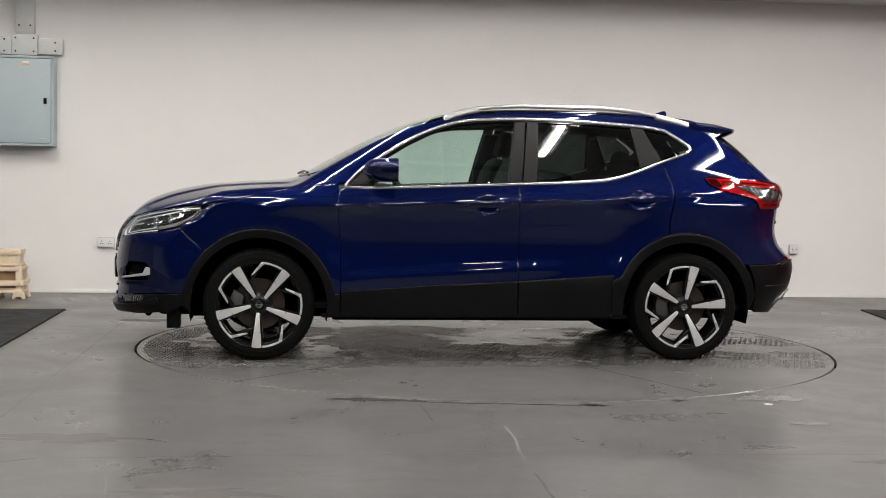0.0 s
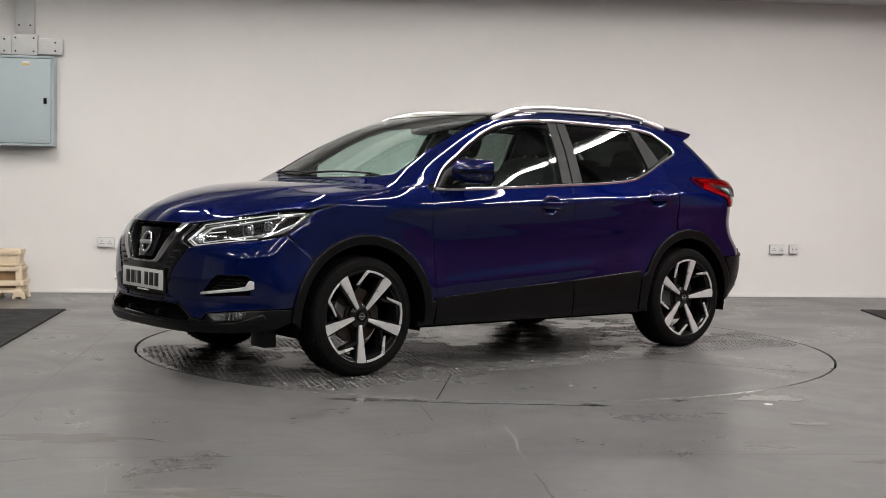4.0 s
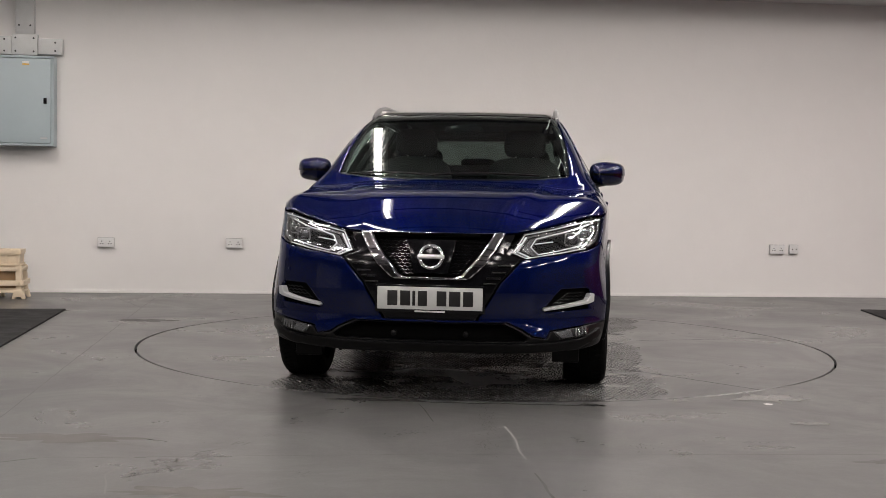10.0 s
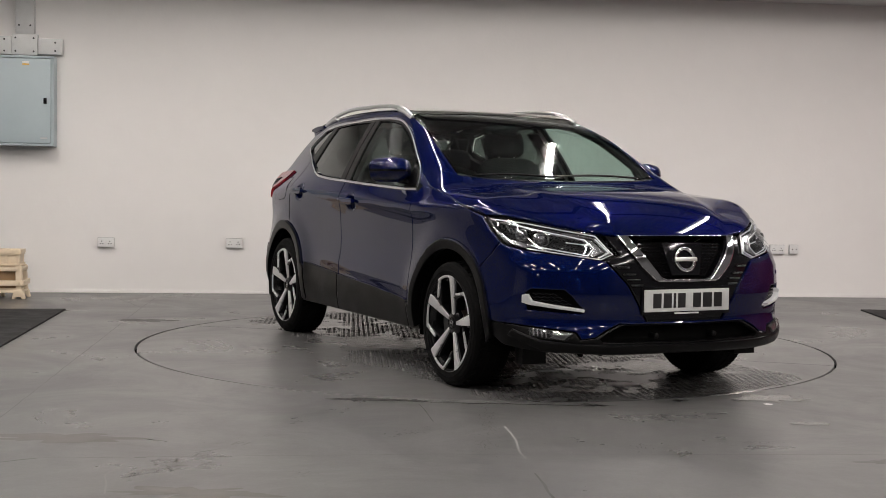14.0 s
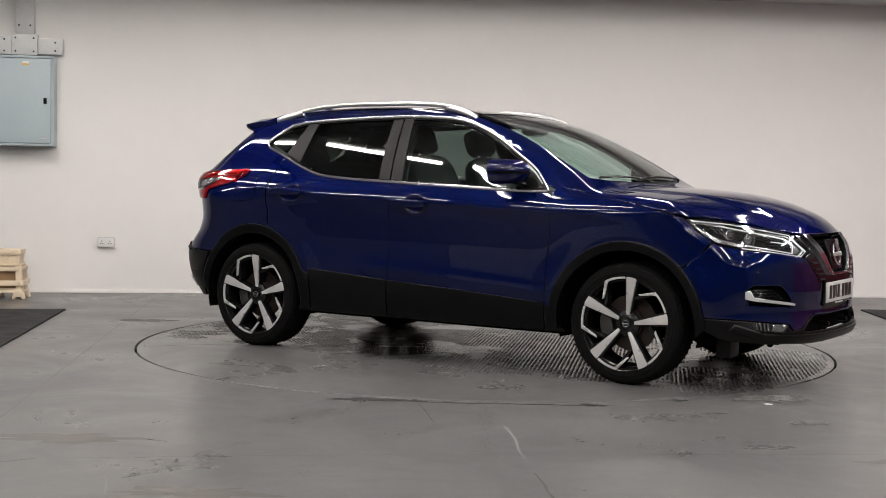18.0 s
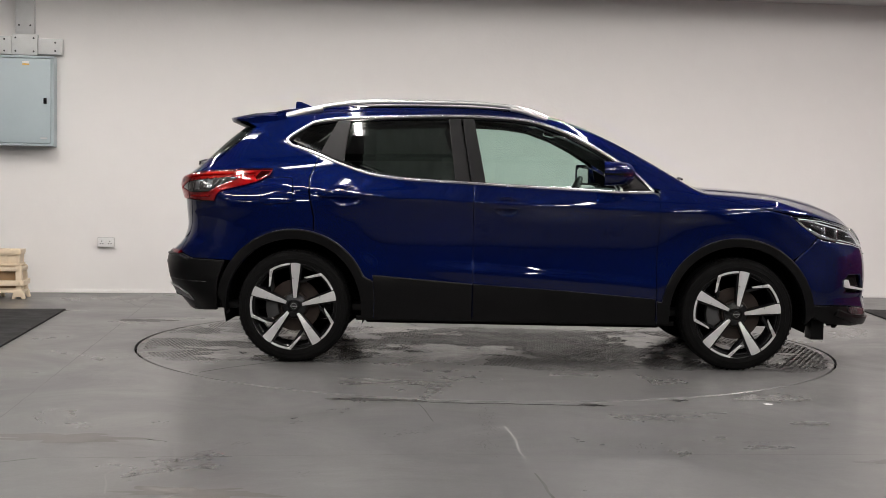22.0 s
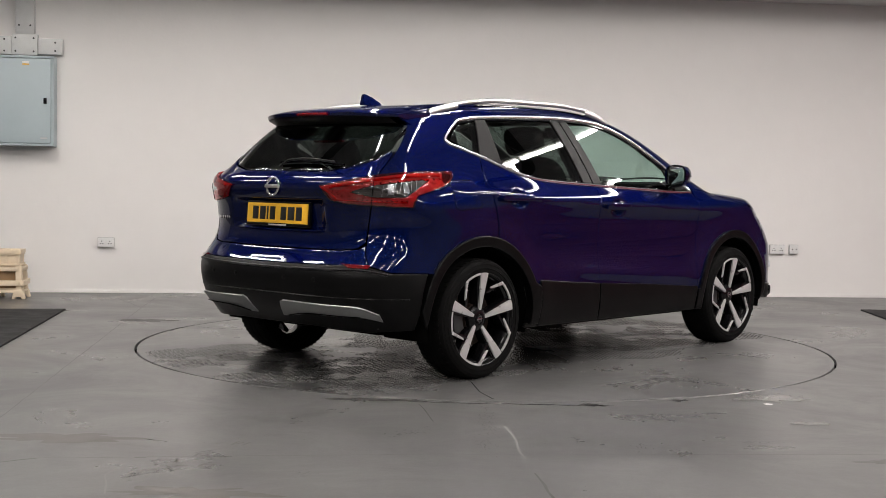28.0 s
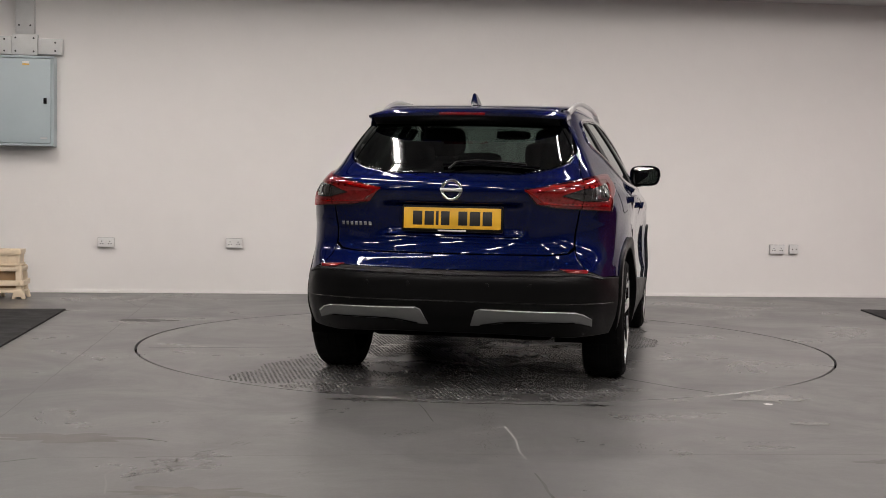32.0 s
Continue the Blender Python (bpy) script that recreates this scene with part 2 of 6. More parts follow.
CONCRETE = concrete("worn_grey_floor_paint")
PLASTER = simple("white_painted_plaster", (0.82, 0.805, 0.785), 0.75, var=0.025, scale=0.8, bump=0.0008, bump_scale=35)
DIM_WALL = simple("dark_grey_cladding", (0.07, 0.07, 0.074), 0.7, var=0.2, scale=1.0)
MID_WALL = simple("mid_grey_cladding", (0.24, 0.24, 0.245), 0.7, var=0.2, scale=1.0)
PALE_WALL = simple("pale_grey_reflector", (0.60, 0.60, 0.60), 0.6, var=0.1, scale=1.0)
RED_WALL = simple("crimson_reflected_surface", (0.115, 0.008, 0.021), 0.5, var=0.2, scale=1.0)
SHEET = simple("grey_roof_sheet", (0.42, 0.425, 0.43), 0.6, var=0.15, scale=1.0)
STEEL_GALV = simple("galvanised_steel", (0.56, 0.57, 0.565), 0.5, metal=0.35, var=0.10, scale=12)
CABINET_BLUE = simple("pale_blue_grey_enamel", (0.40, 0.475, 0.50), 0.42, var=0.03, scale=3)
WHITE_PLASTIC = simple("white_moulded_plastic", (0.74, 0.74, 0.73), 0.35, var=0.03)
SOCKET_SHADE = simple("grey_socket_shade", (0.42, 0.42, 0.41), 0.6, var=0.05)
SOCKET = simple("white_socket_plastic", (0.74, 0.74, 0.73), 0.4, var=0.05)
CREAM = simple("cream_plastic_crate", (0.72, 0.60, 0.44), 0.5, var=0.10, scale=6)
MAT_RUBBER = simple("black_rubber_mat", (0.013, 0.013, 0.0135), 0.7, var=0.3, scale=6, bump=0.001, bump_scale=150, spec=0.25)
BLACK_GAP = simple("dark_gap", (0.006, 0.006, 0.006), 0.9)


def slab(name, poly, z0, z1, material, label, hole=0.0):
    """A flat slab over a polygon, with a round hole at the origin if asked."""
    bm = bmesh.new()
    if hole:
        n = 160
        ring = [(hole * math.cos(2 * math.pi * i / n), hole * math.sin(2 * math.pi * i / n)) for i in range(n)]
        vs = [Vector(p) for p in poly] + [Vector(p) for p in ring]
        k = len(poly)
        es = [(i, (i + 1) % k) for i in range(k)] + [(k + i, k + (i + 1) % n) for i in range(n)]
        V, E2, F, *_ = geometry.delaunay_2d_cdt(vs, es, [], 0, 1e-6)
        V3 = [bm.verts.new((v.x, v.y, z1)) for v in V]
        for f in F:
            c = sum((V[i] for i in f), Vector((0, 0))) / len(f)
            if c.length > hole * 0.999:
                bm.faces.new([V3[i] for i in f])
        low = [bm.verts.new((x, y, z0)) for x, y in ring]
        near = {}
        for v in V3:
            near[(round(v.co.x, 4), round(v.co.y, 4))] = v
        up = [near[(round(x, 4), round(y, 4))] for x, y in ring]
        for i in range(n):
            bm.faces.new((up[i], up[(i + 1) % n], low[(i + 1) % n], low[i]))
    else:
        bm = prism(poly, z0, z1)
    ob = part(name, bm, material, smooth=False)
    return tagged(ob, label, "", "", "structure")


X0, X1, Y0 = -9.5, 6.4, -16.0
far = lambda x: WALL_A.y + (x - WALL_A.x) * WALL_DIR.y / WALL_DIR.x
ROOM = [(X0, Y0), (X1, Y0), (X1, far(X1)), (X0, far(X0))]
slab("floor", [(x * 1.02, y * 1.02) for x, y in ROOM], -0.03, 0.0, CONCRETE, "worn grey painted concrete floor with stains", hole=TABLE_R + 0.010)
slab("turntable_pit", [(2.4 * math.cos(a * math.pi / 24), 2.4 * math.sin(a * math.pi / 24)) for a in range(48)], -0.16, -0.12, BLACK_GAP, "dark pit under the turntable")


def wall(name, a, b, h, t, material, label):
    a, b = Vector((*a, 0)), Vector((*b, 0))
    d = (b - a).normalized()
    nrm = Vector((-d.y, d.x, 0))
    bm = prism([(p.x, p.y) for p in (a, b, b + nrm * t, a + nrm * t)], 0, h)
    return tagged(part(name, bm, material, smooth=False), label, "", "", "structure")


wall("wall_north", ROOM[2], ROOM[3], ROOM_H, -0.2, PLASTER, "white painted plaster wall, plain and slightly uneven")
wall("wall_east", ROOM[1], ROOM[2], ROOM_H, -0.2, DIM_WALL, "dark grey side wall")
wall("wall_west", ROOM[3], ROOM[0], ROOM_H, -0.2, MID_WALL, "grey side wall")
wall("wall_south", ROOM[0], ROOM[1], ROOM_H, -0.2, DIM_WALL, "dark grey rear wall")

# corrugated roof sheet
bm = bmesh.new()
nx = 240
rows = []
for i in range(nx + 1):
    x = X0 + (X1 - X0) * i / nx
    z = ROOM_H + (0.035 if (i // 2) % 2 else 0.0)
    rows.append((bm.verts.new((x, Y0 - 0.3, z)), bm.verts.new((x, far(X1) + 0.3, z))))
for a, b in zip(rows, rows[1:]):
    bm.faces.new((a[0], b[0], b[1], a[1]))
tagged(part("ceiling", bm, SHEET, smooth=False), "grey corrugated steel roof sheet", "", "", "structure")

# purlins under the roof
for k in range(7):
    y = -14.5 + 3.0 * k
    ob = box("roof_beam", (X0, y - 0.06, ROOM_H - 0.22), (X1, y + 0.06, ROOM_H - 0.002), DIM_WALL, None, "", 0.01)
    tagged(ob, "grey steel roof beam under the sheet", "beam", "roof beams", "structure")

# ceiling battens: rows of tube lamps that run into the depth of the room
TUBE = glow("lit_fluorescent_tube", (1.0, 0.97, 0.92), 26.0)
LAMP_Z = 3.35


def batten():
    root = thing("ceiling_lamp", "lit twin-tube fluorescent batten on rods", "ceiling lamp", "ceiling lamps")
    bm = bmesh.new()
    add_box(bm, (-0.09, -0.78, 0.03), (0.09, 0.78, 0.09), 0.01)
    part("housing", bm, WHITE_PLASTIC, root)
    for x in (-0.026, 0.026):
        b2 = lathe([(0.013, -0.74), (0.013, 0.74)], 10, "Y")
        bmesh.ops.translate(b2, vec=(x, 0, 0.012), verts=b2.verts)
        part("tube", b2, TUBE, root)
    for y in (-0.6, 0.6):
        part("rod", tube([(0, y, 0.09), (0, y, ROOM_H - LAMP_Z)], 0.006, 6, up=(1, 0, 0)), STEEL_GALV, root)
    return root


LAMP_ROWS = (-4.9, -2.95, -1.1, 1.05, 2.85, 4.7)
LAMP_YS = (-9.6, -6.6, -3.9, -0.8, 0.75)
LAMPS = [(x, y, 0.0) for x in LAMP_ROWS for y in LAMP_YS if not (x < -2 and y > -5) and not (y < -9 and abs(x) > 5)]
# two rows that run askew over one side of the turntable
LAMPS += [(-3.88, 0.93, 35.0), (-2.65, -0.65, 35.0), (-1.47, -2.16, 35.0), (-5.5, -0.1, 35.0), (-4.25, -1.9, 35.0), (-3.0, -3.5, 35.0)]
first = None
for x, y, turn in LAMPS:
    m = pose(x, y, LAMP_Z, 0, 0, turn)
    if first is None:
        first = batten()
        first.matrix_basis = m
    else:
        copy_thing(first, m)
    data = bpy.data.lights.new("tube_light", "AREA")
    data.shape, data.size, data.size_y = "RECTANGLE", 0.055, 1.48
    data.energy, data.color = (25 if turn and y > -0.5 else 19 if turn else 78 if x > 4 and y > -1 else 52 if x > 4 else 29 if x < -2 else 22.5), (1.0, 0.945, 0.905)
    lamp = new("tube_light", data)
    lamp.matrix_basis = pose(x, y, LAMP_Z - 0.012, 0, 0, turn)

# unseen crimson surface on the side wall, slats made up, for red reflections
sh = thing("crimson_panel", "unseen dark crimson surface with made-up slats, for red reflections", "shutter")
for k in range(12):
    z = 0.15 * k
    bm = bmesh.new()
    add_box(bm, (X1 - 0.05, -2.5, z + 0.003), (X1 - 0.012, 4.8, z + 0.147), 0.012)
    part("slat", bm, RED_WALL, sh)

# pale panels added out of view on the other side wall to brighten reflections
sd = thing("pale_reflector", "pale grey panels added out of view to brighten reflections", "door")
for k in range(6):
    for j in range(3):
        y = -11.5 + 1.9 * j
        bm = bmesh.new()
        add_box(bm, (X0 + 0.012, y + 0.02, 0.5 * k + 0.004), (X0 + 0.06, y + 1.88, 0.5 * k + 0.496), 0.012)
        part("reflector_panel", bm, PALE_WALL, sd)

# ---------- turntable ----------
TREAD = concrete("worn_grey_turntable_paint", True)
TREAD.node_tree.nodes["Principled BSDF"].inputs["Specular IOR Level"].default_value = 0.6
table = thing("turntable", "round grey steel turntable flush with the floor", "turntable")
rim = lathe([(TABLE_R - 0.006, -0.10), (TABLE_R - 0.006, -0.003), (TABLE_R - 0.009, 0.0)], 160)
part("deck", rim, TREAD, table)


def tread():
    """Raised lozenges of the chequer plate, worn away in places, joined as one mesh."""
    V, F = [], []
    rng = random.Random(5)
    step = 0.025
    n = int(TABLE_R / step * 1.1)
    for i in range(-n, n + 1):
        for j in range(-n, n + 1):
            x, y = i * step + rng.uniform(-0.002, 0.002), j * step + rng.uniform(-0.002, 0.002)
            x, y = x * 0.921 - y * 0.389, x * 0.389 + y * 0.921
            if math.hypot(x, y) > TABLE_R - 0.05:
                continue
            wear = noise.noise((x * 0.9, y * 0.9, 3)) + 0.5 * noise.noise((x * 3, y * 3, 7))
            if abs(y) > 1.02 + 0.22 * wear or wear + 0.35 * noise.noise((x * 9, y * 9, 1)) < -0.14:
                continue
            a = radians(22.9 + rng.uniform(-5, 5)) + (radians(45) if (i + j) % 2 else radians(-45))
            c, s = math.cos(a), math.sin(a)
            h = 0.0015 + 0.0014 * rng.random()
            k = len(V)
            for lx, ly, z in ((-0.012, 0, 0), (0, -0.0045, 0), (0.012, 0, 0), (0, 0.0045, 0), (-0.007, 0, h), (0, -0.0022, h), (0.007, 0, h), (0, 0.0022, h)):
                V.append((x + c * lx - s * ly, y + s * lx + c * ly, z))
            F += [(k + 4, k + 5, k + 6, k + 7)] + [(k + q, k + (q + 1) % 4, k + 4 + (q + 1) % 4, k + 4 + q) for q in range(4)]
    me = bpy.data.meshes.new("tread_pattern")
    me.from_pydata(V, [], F)
    return link_mesh("tread_pattern", me, TREAD_STEEL, table, "worn raised chequer pattern")


TREAD_STEEL = simple("worn_tread_steel", (0.085, 0.0845, 0.083), 0.27, metal=0.2, var=0.3, scale=3, rvar=0.4)
ob = tread()
ob["kind"] = "stuff"

# joints between the plates of the turntable
for pts in (((0.80, 0.72), (1.34, 1.31), (1.61, 1.60)), ((-0.48, 1.05), (-0.66, 1.5), (-0.86, 2.02)), ((-1.2, -0.95), (-1.5, -1.3), (-1.62, -1.5))):
    bm = bmesh.new()
    for a, b in zip(pts, pts[1:]):
        a, b = Vector(a), Vector(b)
        q = Vector((a.y - b.y, b.x - a.x)).normalized() * 0.004
        bm.faces.new([bm.verts.new((p.x, p.y, 0.0012)) for p in (a + q, b + q, b - q, a - q)])
    part("plate_joint", bm, BLACK_GAP, table, "thin dark joint between deck plates")

# ---------- things along the wall ----------
cab = thing("electrical_cabinet", "pale blue-grey steel electrical cabinet on the wall", "cabinet")
cab.matrix_basis = on_wall(0.19, 0, 0)
W, ZB, ZT, DEP = 1.05, 1.352, 2.152, 0.20
part("body", prism([(-W, -DEP + 0.03), (0.012, -DEP + 0.03), (0.012, 0.0), (-W, 0.0)], ZB - 0.006, ZT + 0.006), CABINET_BLUE, cab, smooth=False)
door = box("door", (-W + 0.01, -DEP, ZB + 0.02), (-0.012, -DEP + 0.028, ZT - 0.02), CABINET_BLUE, cab, "", 0.006)
box("lock", (-0.074, -DEP - 0.008, ZB + 0.375), (-0.045, -DEP + 0.004, ZB + 0.43), GLOSS_BLACK, door, "black quarter-turn lock", 0.003)
box("maker_plate", (-0.10, -DEP - 0.002, ZB + 0.06), (-0.04, -DEP + 0.004, ZB + 0.072), STEEL_GALV, door, "small grey maker's plate", 0.001)
box("label", (-0.26, -DEP - 0.002, ZT - 0.075), (-0.20, -DEP + 0.004, ZT - 0.045), WHITE_PLASTIC, door, "small white and yellow warning label", 0.001)
box("label", (-0.26, -DEP - 0.003, ZT - 0.078), (-0.20, -DEP + 0.003, ZT - 0.066), YELLOW_PLATE, door, "yellow warning strip", 0.001)
box("rim", (-W, -DEP + 0.004, ZB - 0.006), (0.012, -DEP + 0.032, ZB + 0.016), CABINET_BLUE, cab, "", 0.004)
box("rim", (-W, -DEP + 0.004, ZT - 0.016), (0.012, -DEP + 0.032, ZT + 0.006), CABINET_BLUE, cab, "", 0.004)

tr = thing("cable_trunking", "galvanised steel cable trunking with screwed covers", "trunking")
tr.matrix_basis = on_wall(0, 0, 0)


def cover(x0, x1, z0, z1, d):
    c = box("cover", (x0, -d, z0), (x1, -0.001, z1), STEEL_GALV, tr, "", 0.004)
    return c


def screws(xs, zs, d):
    for x in xs:
        for z in zs:
            bm = lathe([(0.009, -d - 0.004), (0.009, -d + 0.004)], 10, "Y")
            bmesh.ops.translate(bm, vec=(x, 0, z), verts=bm.verts)
            part("screw", bm, CALIPER, tr, "dark screw head")


cover(-0.152, 0.012, 2.36, ROOM_H - 0.01, 0.085)
cover(-1.2, -0.185, 2.175, 2.338, 0.085)
cover(-0.183, 0.043, 2.172, 2.36, 0.092)
cover(0.045, 0.262, 2.182, 2.325, 0.085)
screws((-0.12, -0.02), (2.44,), 0.085)
screws((-0.15, 0.01), (2.205, 2.325), 0.092)
screws((-0.25, -0.6), (2.205, 2.31), 0.085)
screws((0.20,), (2.215, 2.29), 0.085)


def socket(double):
    w = 0.146 if double else 0.086
    root = thing("wall_socket", "white double wall socket" if double else "white single wall switch plate", "socket", "wall sockets")
    # box shows past the plate, its grey standing for the plate's shadow
    box("backbox", (-w / 2 - 0.003, -0.028, -0.046), (w / 2 + 0.003, -0.001, 0.046), SOCKET_SHADE, root, "backing box, its grey rim a painted shadow outline", 0.003)
    plate = box("face_plate", (-w / 2, -0.038, -0.043), (w / 2, -0.029, 0.043), SOCKET, root, "", 0.004)
    for cx in ((-0.037, 0.037) if double else (0.0,)):
        for dx, dz in (((0, 0.012), (-0.011, -0.010), (0.011, -0.010)) if double else ((0.02, 0.0), (-0.02, 0.0))):
            box("pin_slot", (cx + dx - 0.0042, -0.0405, dz - 0.0042), (cx + dx + 0.0042, -0.036, dz + 0.0042), GLOSS_BLACK, plate, "", 0.0)
        if double:
            box("switch", (cx * 0.3 - 0.006, -0.042, 0.018), (cx * 0.3 + 0.006, -0.036, 0.032), WHITE_PLASTIC, plate, "", 0.002)
    return root


sk = socket(True)
sk.matrix_basis = on_wall(0.651, 0.470)
copy_thing(sk, on_wall(1.826, 0.476))
copy_thing(sk, on_wall(7.144, 0.475))
socket(False).matrix_basis = on_wall(7.317, 0.477)

# skirting shadow gap: a thin white bead at the foot of the wall
bead = box("baseboard", (-6.0, -0.012, 0.0), (9.5, 0.0, 0.022), PLASTER, None, "", 0.003)
bead.matrix_basis = on_wall(0, 0, 0)
tagged(bead, "thin white bead at the foot of the wall", "", "", "structure")


CARD = simple("brown_cardboard", (0.30, 0.19, 0.10), 0.8, var=0.15, scale=12)


def crate_upper(w, h):
    """A cream tub with a flared rim, solid panels and corner ribs."""
    root = thing("plastic_crate", "cream plastic tub crate on top of the stack", "crate", "stacked crates")
    for sx in (-1, 1):
        box("side_panel", (sx * w / 2 - 0.006, -w / 2, 0.012), (sx * w / 2 + 0.006, w / 2, h - 0.012), CREAM, root, "", 0.003)
        box("side_panel", (-w / 2, sx * w / 2 - 0.006, 0.012), (w / 2, sx * w / 2 + 0.006, h - 0.012), CREAM, root, "", 0.003)
        for sy in (-1, 1):
            box("corner_rib", (sx * w / 2 - 0.012, sy * w / 2 - 0.012, 0.0), (sx * w / 2 + 0.012, sy * w / 2 + 0.012, h - 0.006), CREAM, root, "", 0.006)
        box("mid_rib", (-0.012, sx * w / 2 - 0.012, 0.0), (0.012, sx * w / 2 + 0.012, h), CREAM, root, "", 0.004)
    for z0, z1, e in ((h - 0.035, h, 0.022), (h - 0.046, h - 0.037, 0.012), (0.0, 0.014, 0.02)):
        bm = bmesh.new()
        for sx in (-1, 1):
            add_box(bm, (sx * (w / 2 + e / 2) - 0.012, -w / 2 - e, z0), (sx * (w / 2 + e / 2) + 0.012, w / 2 + e, z1), 0.004)
            add_box(bm, (-w / 2 - e, sx * (w / 2 + e / 2) - 0.012, z0), (w / 2 + e, sx * (w / 2 + e / 2) + 0.012, z1), 0.004)
        part("rim", bm, CREAM, root)
    return root


def crate_lower(w, h):
    """A cream stand crate: tapered posts, a skirt half way and arched feet."""
    root = thing("plastic_crate", "cream plastic stand crate holding a brown carton", "crate", "stacked crates")
    for sx in (-1, 1):
        for sy in (-1, 1):
            bm = bmesh.new()
            add_box(bm, (-0.030, -0.030, 0.05), (0.030, 0.030, h), 0.010)
            for v in bm.verts:
                k = 1 - 0.10 * v.co.z / h
                v.co.x, v.co.y = v.co.x * k + sx * w / 2 * k, v.co.y * k + sy * w / 2 * k
            part("post", bm, CREAM, root)
            foot = prism([(-0.055, 0.0), (-0.045, 0.055), (-0.02, 0.085), (0.02, 0.085), (0.045, 0.055), (0.055, 0.0), (0.03, 0.0), (0.022, 0.02), (-0.022, 0.02), (-0.03, 0.0)], -0.035, 0.035, 0.004, Matrix(((1, 0, 0, sx * (w / 2 - 0.01)), (0, 0, -1, sy * w / 2), (0, 1, 0, 0), (0, 0, 0, 1))))
            part("foot", foot, CREAM, root)
        for z0, z1, e in ((h * 0.40, h * 0.40 + 0.045, 0.045), (h - 0.05, h - 0.012, 0.012), (0.055, 0.080, 0.012)):
            box("skirt" if e > 0.04 else "rail", (sx * (w / 2 + e / 2) - 0.016, -w / 2 - e, z0), (sx * (w / 2 + e / 2) + 0.016, w / 2 + e, z1), CREAM, root, "", 0.005)
            box("skirt" if e > 0.04 else "rail", (-w / 2 - e + 0.018, sx * (w / 2 + e / 2) - 0.016, z0), (w / 2 + e - 0.018, sx * (w / 2 + e / 2) + 0.016, z1), CREAM, root, "", 0.005)
    box("base", (-w / 2, -w / 2, 0.08), (w / 2, w / 2, 0.092), CREAM, root, "", 0.004)
    box("carton", (-w / 2 + 0.04, -w / 2 + 0.02, 0.093), (w / 2 - 0.04, w / 2 - 0.02, h - 0.06), CARD, root, "brown carton inside", 0.004)
    return root


CR = pose(-4.19, 2.62, 0, 0, 0, WALL_TURN)
crate_lower(0.24, 0.292).matrix_basis = CR
crate_upper(0.205, 0.135).matrix_basis = CR @ pose(0, 0, 0.293)

# rubber mats
for name, poly in (("rubber_mat", [(-3.378, 1.674), (-6.2, 1.08), (-5.75, -1.25), (-3.04, -0.684)]), ("rubber_mat", [(3.382, 3.066), (3.375, 2.30), (6.2, 2.32), (6.2, 3.08)])):
    bm = prism([(x, y) for x, y in poly], 0.0, 0.012, 0.004)
    tagged(part(name, bm, MAT_RUBBER, smooth=False), "black rubber floor mat lying flat", "mat", "rubber mats")


# ---------- marks on the floor ----------
STAIN = simple("smooth_damp_film", (0.072, 0.071, 0.069), 0.15, var=0.2, scale=9)
PALE = simple("smooth_filler_patch", (0.135, 0.134, 0.130), 0.24, var=0.12, scale=9)
FAINT = simple("faint_floor_stain", (0.080, 0.077, 0.073), 0.42, var=0.25, scale=9)
BROWN = simple("brown_floor_stain", (0.083, 0.076, 0.069), 0.42, var=0.3, scale=7)
CHALK = simple("pale_floor_scratch", (0.22, 0.218, 0.21), 0.5, var=0.2, scale=9)
GRIME = simple("dark_floor_scuff", (0.056, 0.054, 0.051), 0.5, var=0.3, scale=20)


def mark(name, cx, cy, rx, ry, turn, material, label, seed, rough=0.35, n=56):
    """A thin irregular patch with a ragged edge."""
    rng = random.Random(seed)
    ph = [rng.uniform(0, 6.28) for _ in range(6)]
    pts = []
    for i in range(n):
        a = 2 * math.pi * i / n
        k = 1 + rough * (0.45 * math.sin(2 * a + ph[0]) + 0.35 * math.sin(5 * a + ph[1]) + 0.3 * math.sin(9 * a + ph[2]) + 0.2 * math.sin(14 * a + ph[3]))
        x, y = rx * k * math.cos(a), ry * k * math.sin(a)
        c, s = math.cos(turn), math.sin(turn)
        pts.append((cx + c * x - s * y, cy + s * x + c * y))
    bm = bmesh.new()
    mid = bm.verts.new((cx, cy, 0.0012))
    vs = [bm.verts.new((x, y, 0.0012)) for x, y in pts]
    for i in range(n):
        bm.faces.new((mid, vs[i], vs[(i + 1) % n]))
    return tagged(part(name, bm, material), label, "", "", "structure")


def crack(pts, w, label, material, seed=1, wob=0.012):
    rng = random.Random(seed)
    P = []
    for a, b in zip(pts, pts[1:]):
        a, b = Vector(a), Vector(b)
        k = max(2, int((b - a).length / 0.12))
        P += [a + (b - a) * i / k + Vector((rng.uniform(-wob, wob), rng.uniform(-wob, wob))) for i in range(k)]
    P.append(Vector(pts[-1]))
    bm = bmesh.new()
    L = []
    for i, p in enumerate(P):
        d = (P[min(i + 1, len(P) - 1)] - P[max(i - 1, 0)]).normalized()
        q = Vector((-d.y, d.x)) * w * rng.uniform(0.35, 0.65)
        L.append((bm.verts.new((p.x + q.x, p.y + q.y, 0.0011)), bm.verts.new((p.x - q.x, p.y - q.y, 0.0011))))
    for a, b in zip(L, L[1:]):
        bm.faces.new((a[0], a[1], b[1], b[0]))
    return tagged(part("floor_joint", bm, material), label, "", "", "structure")


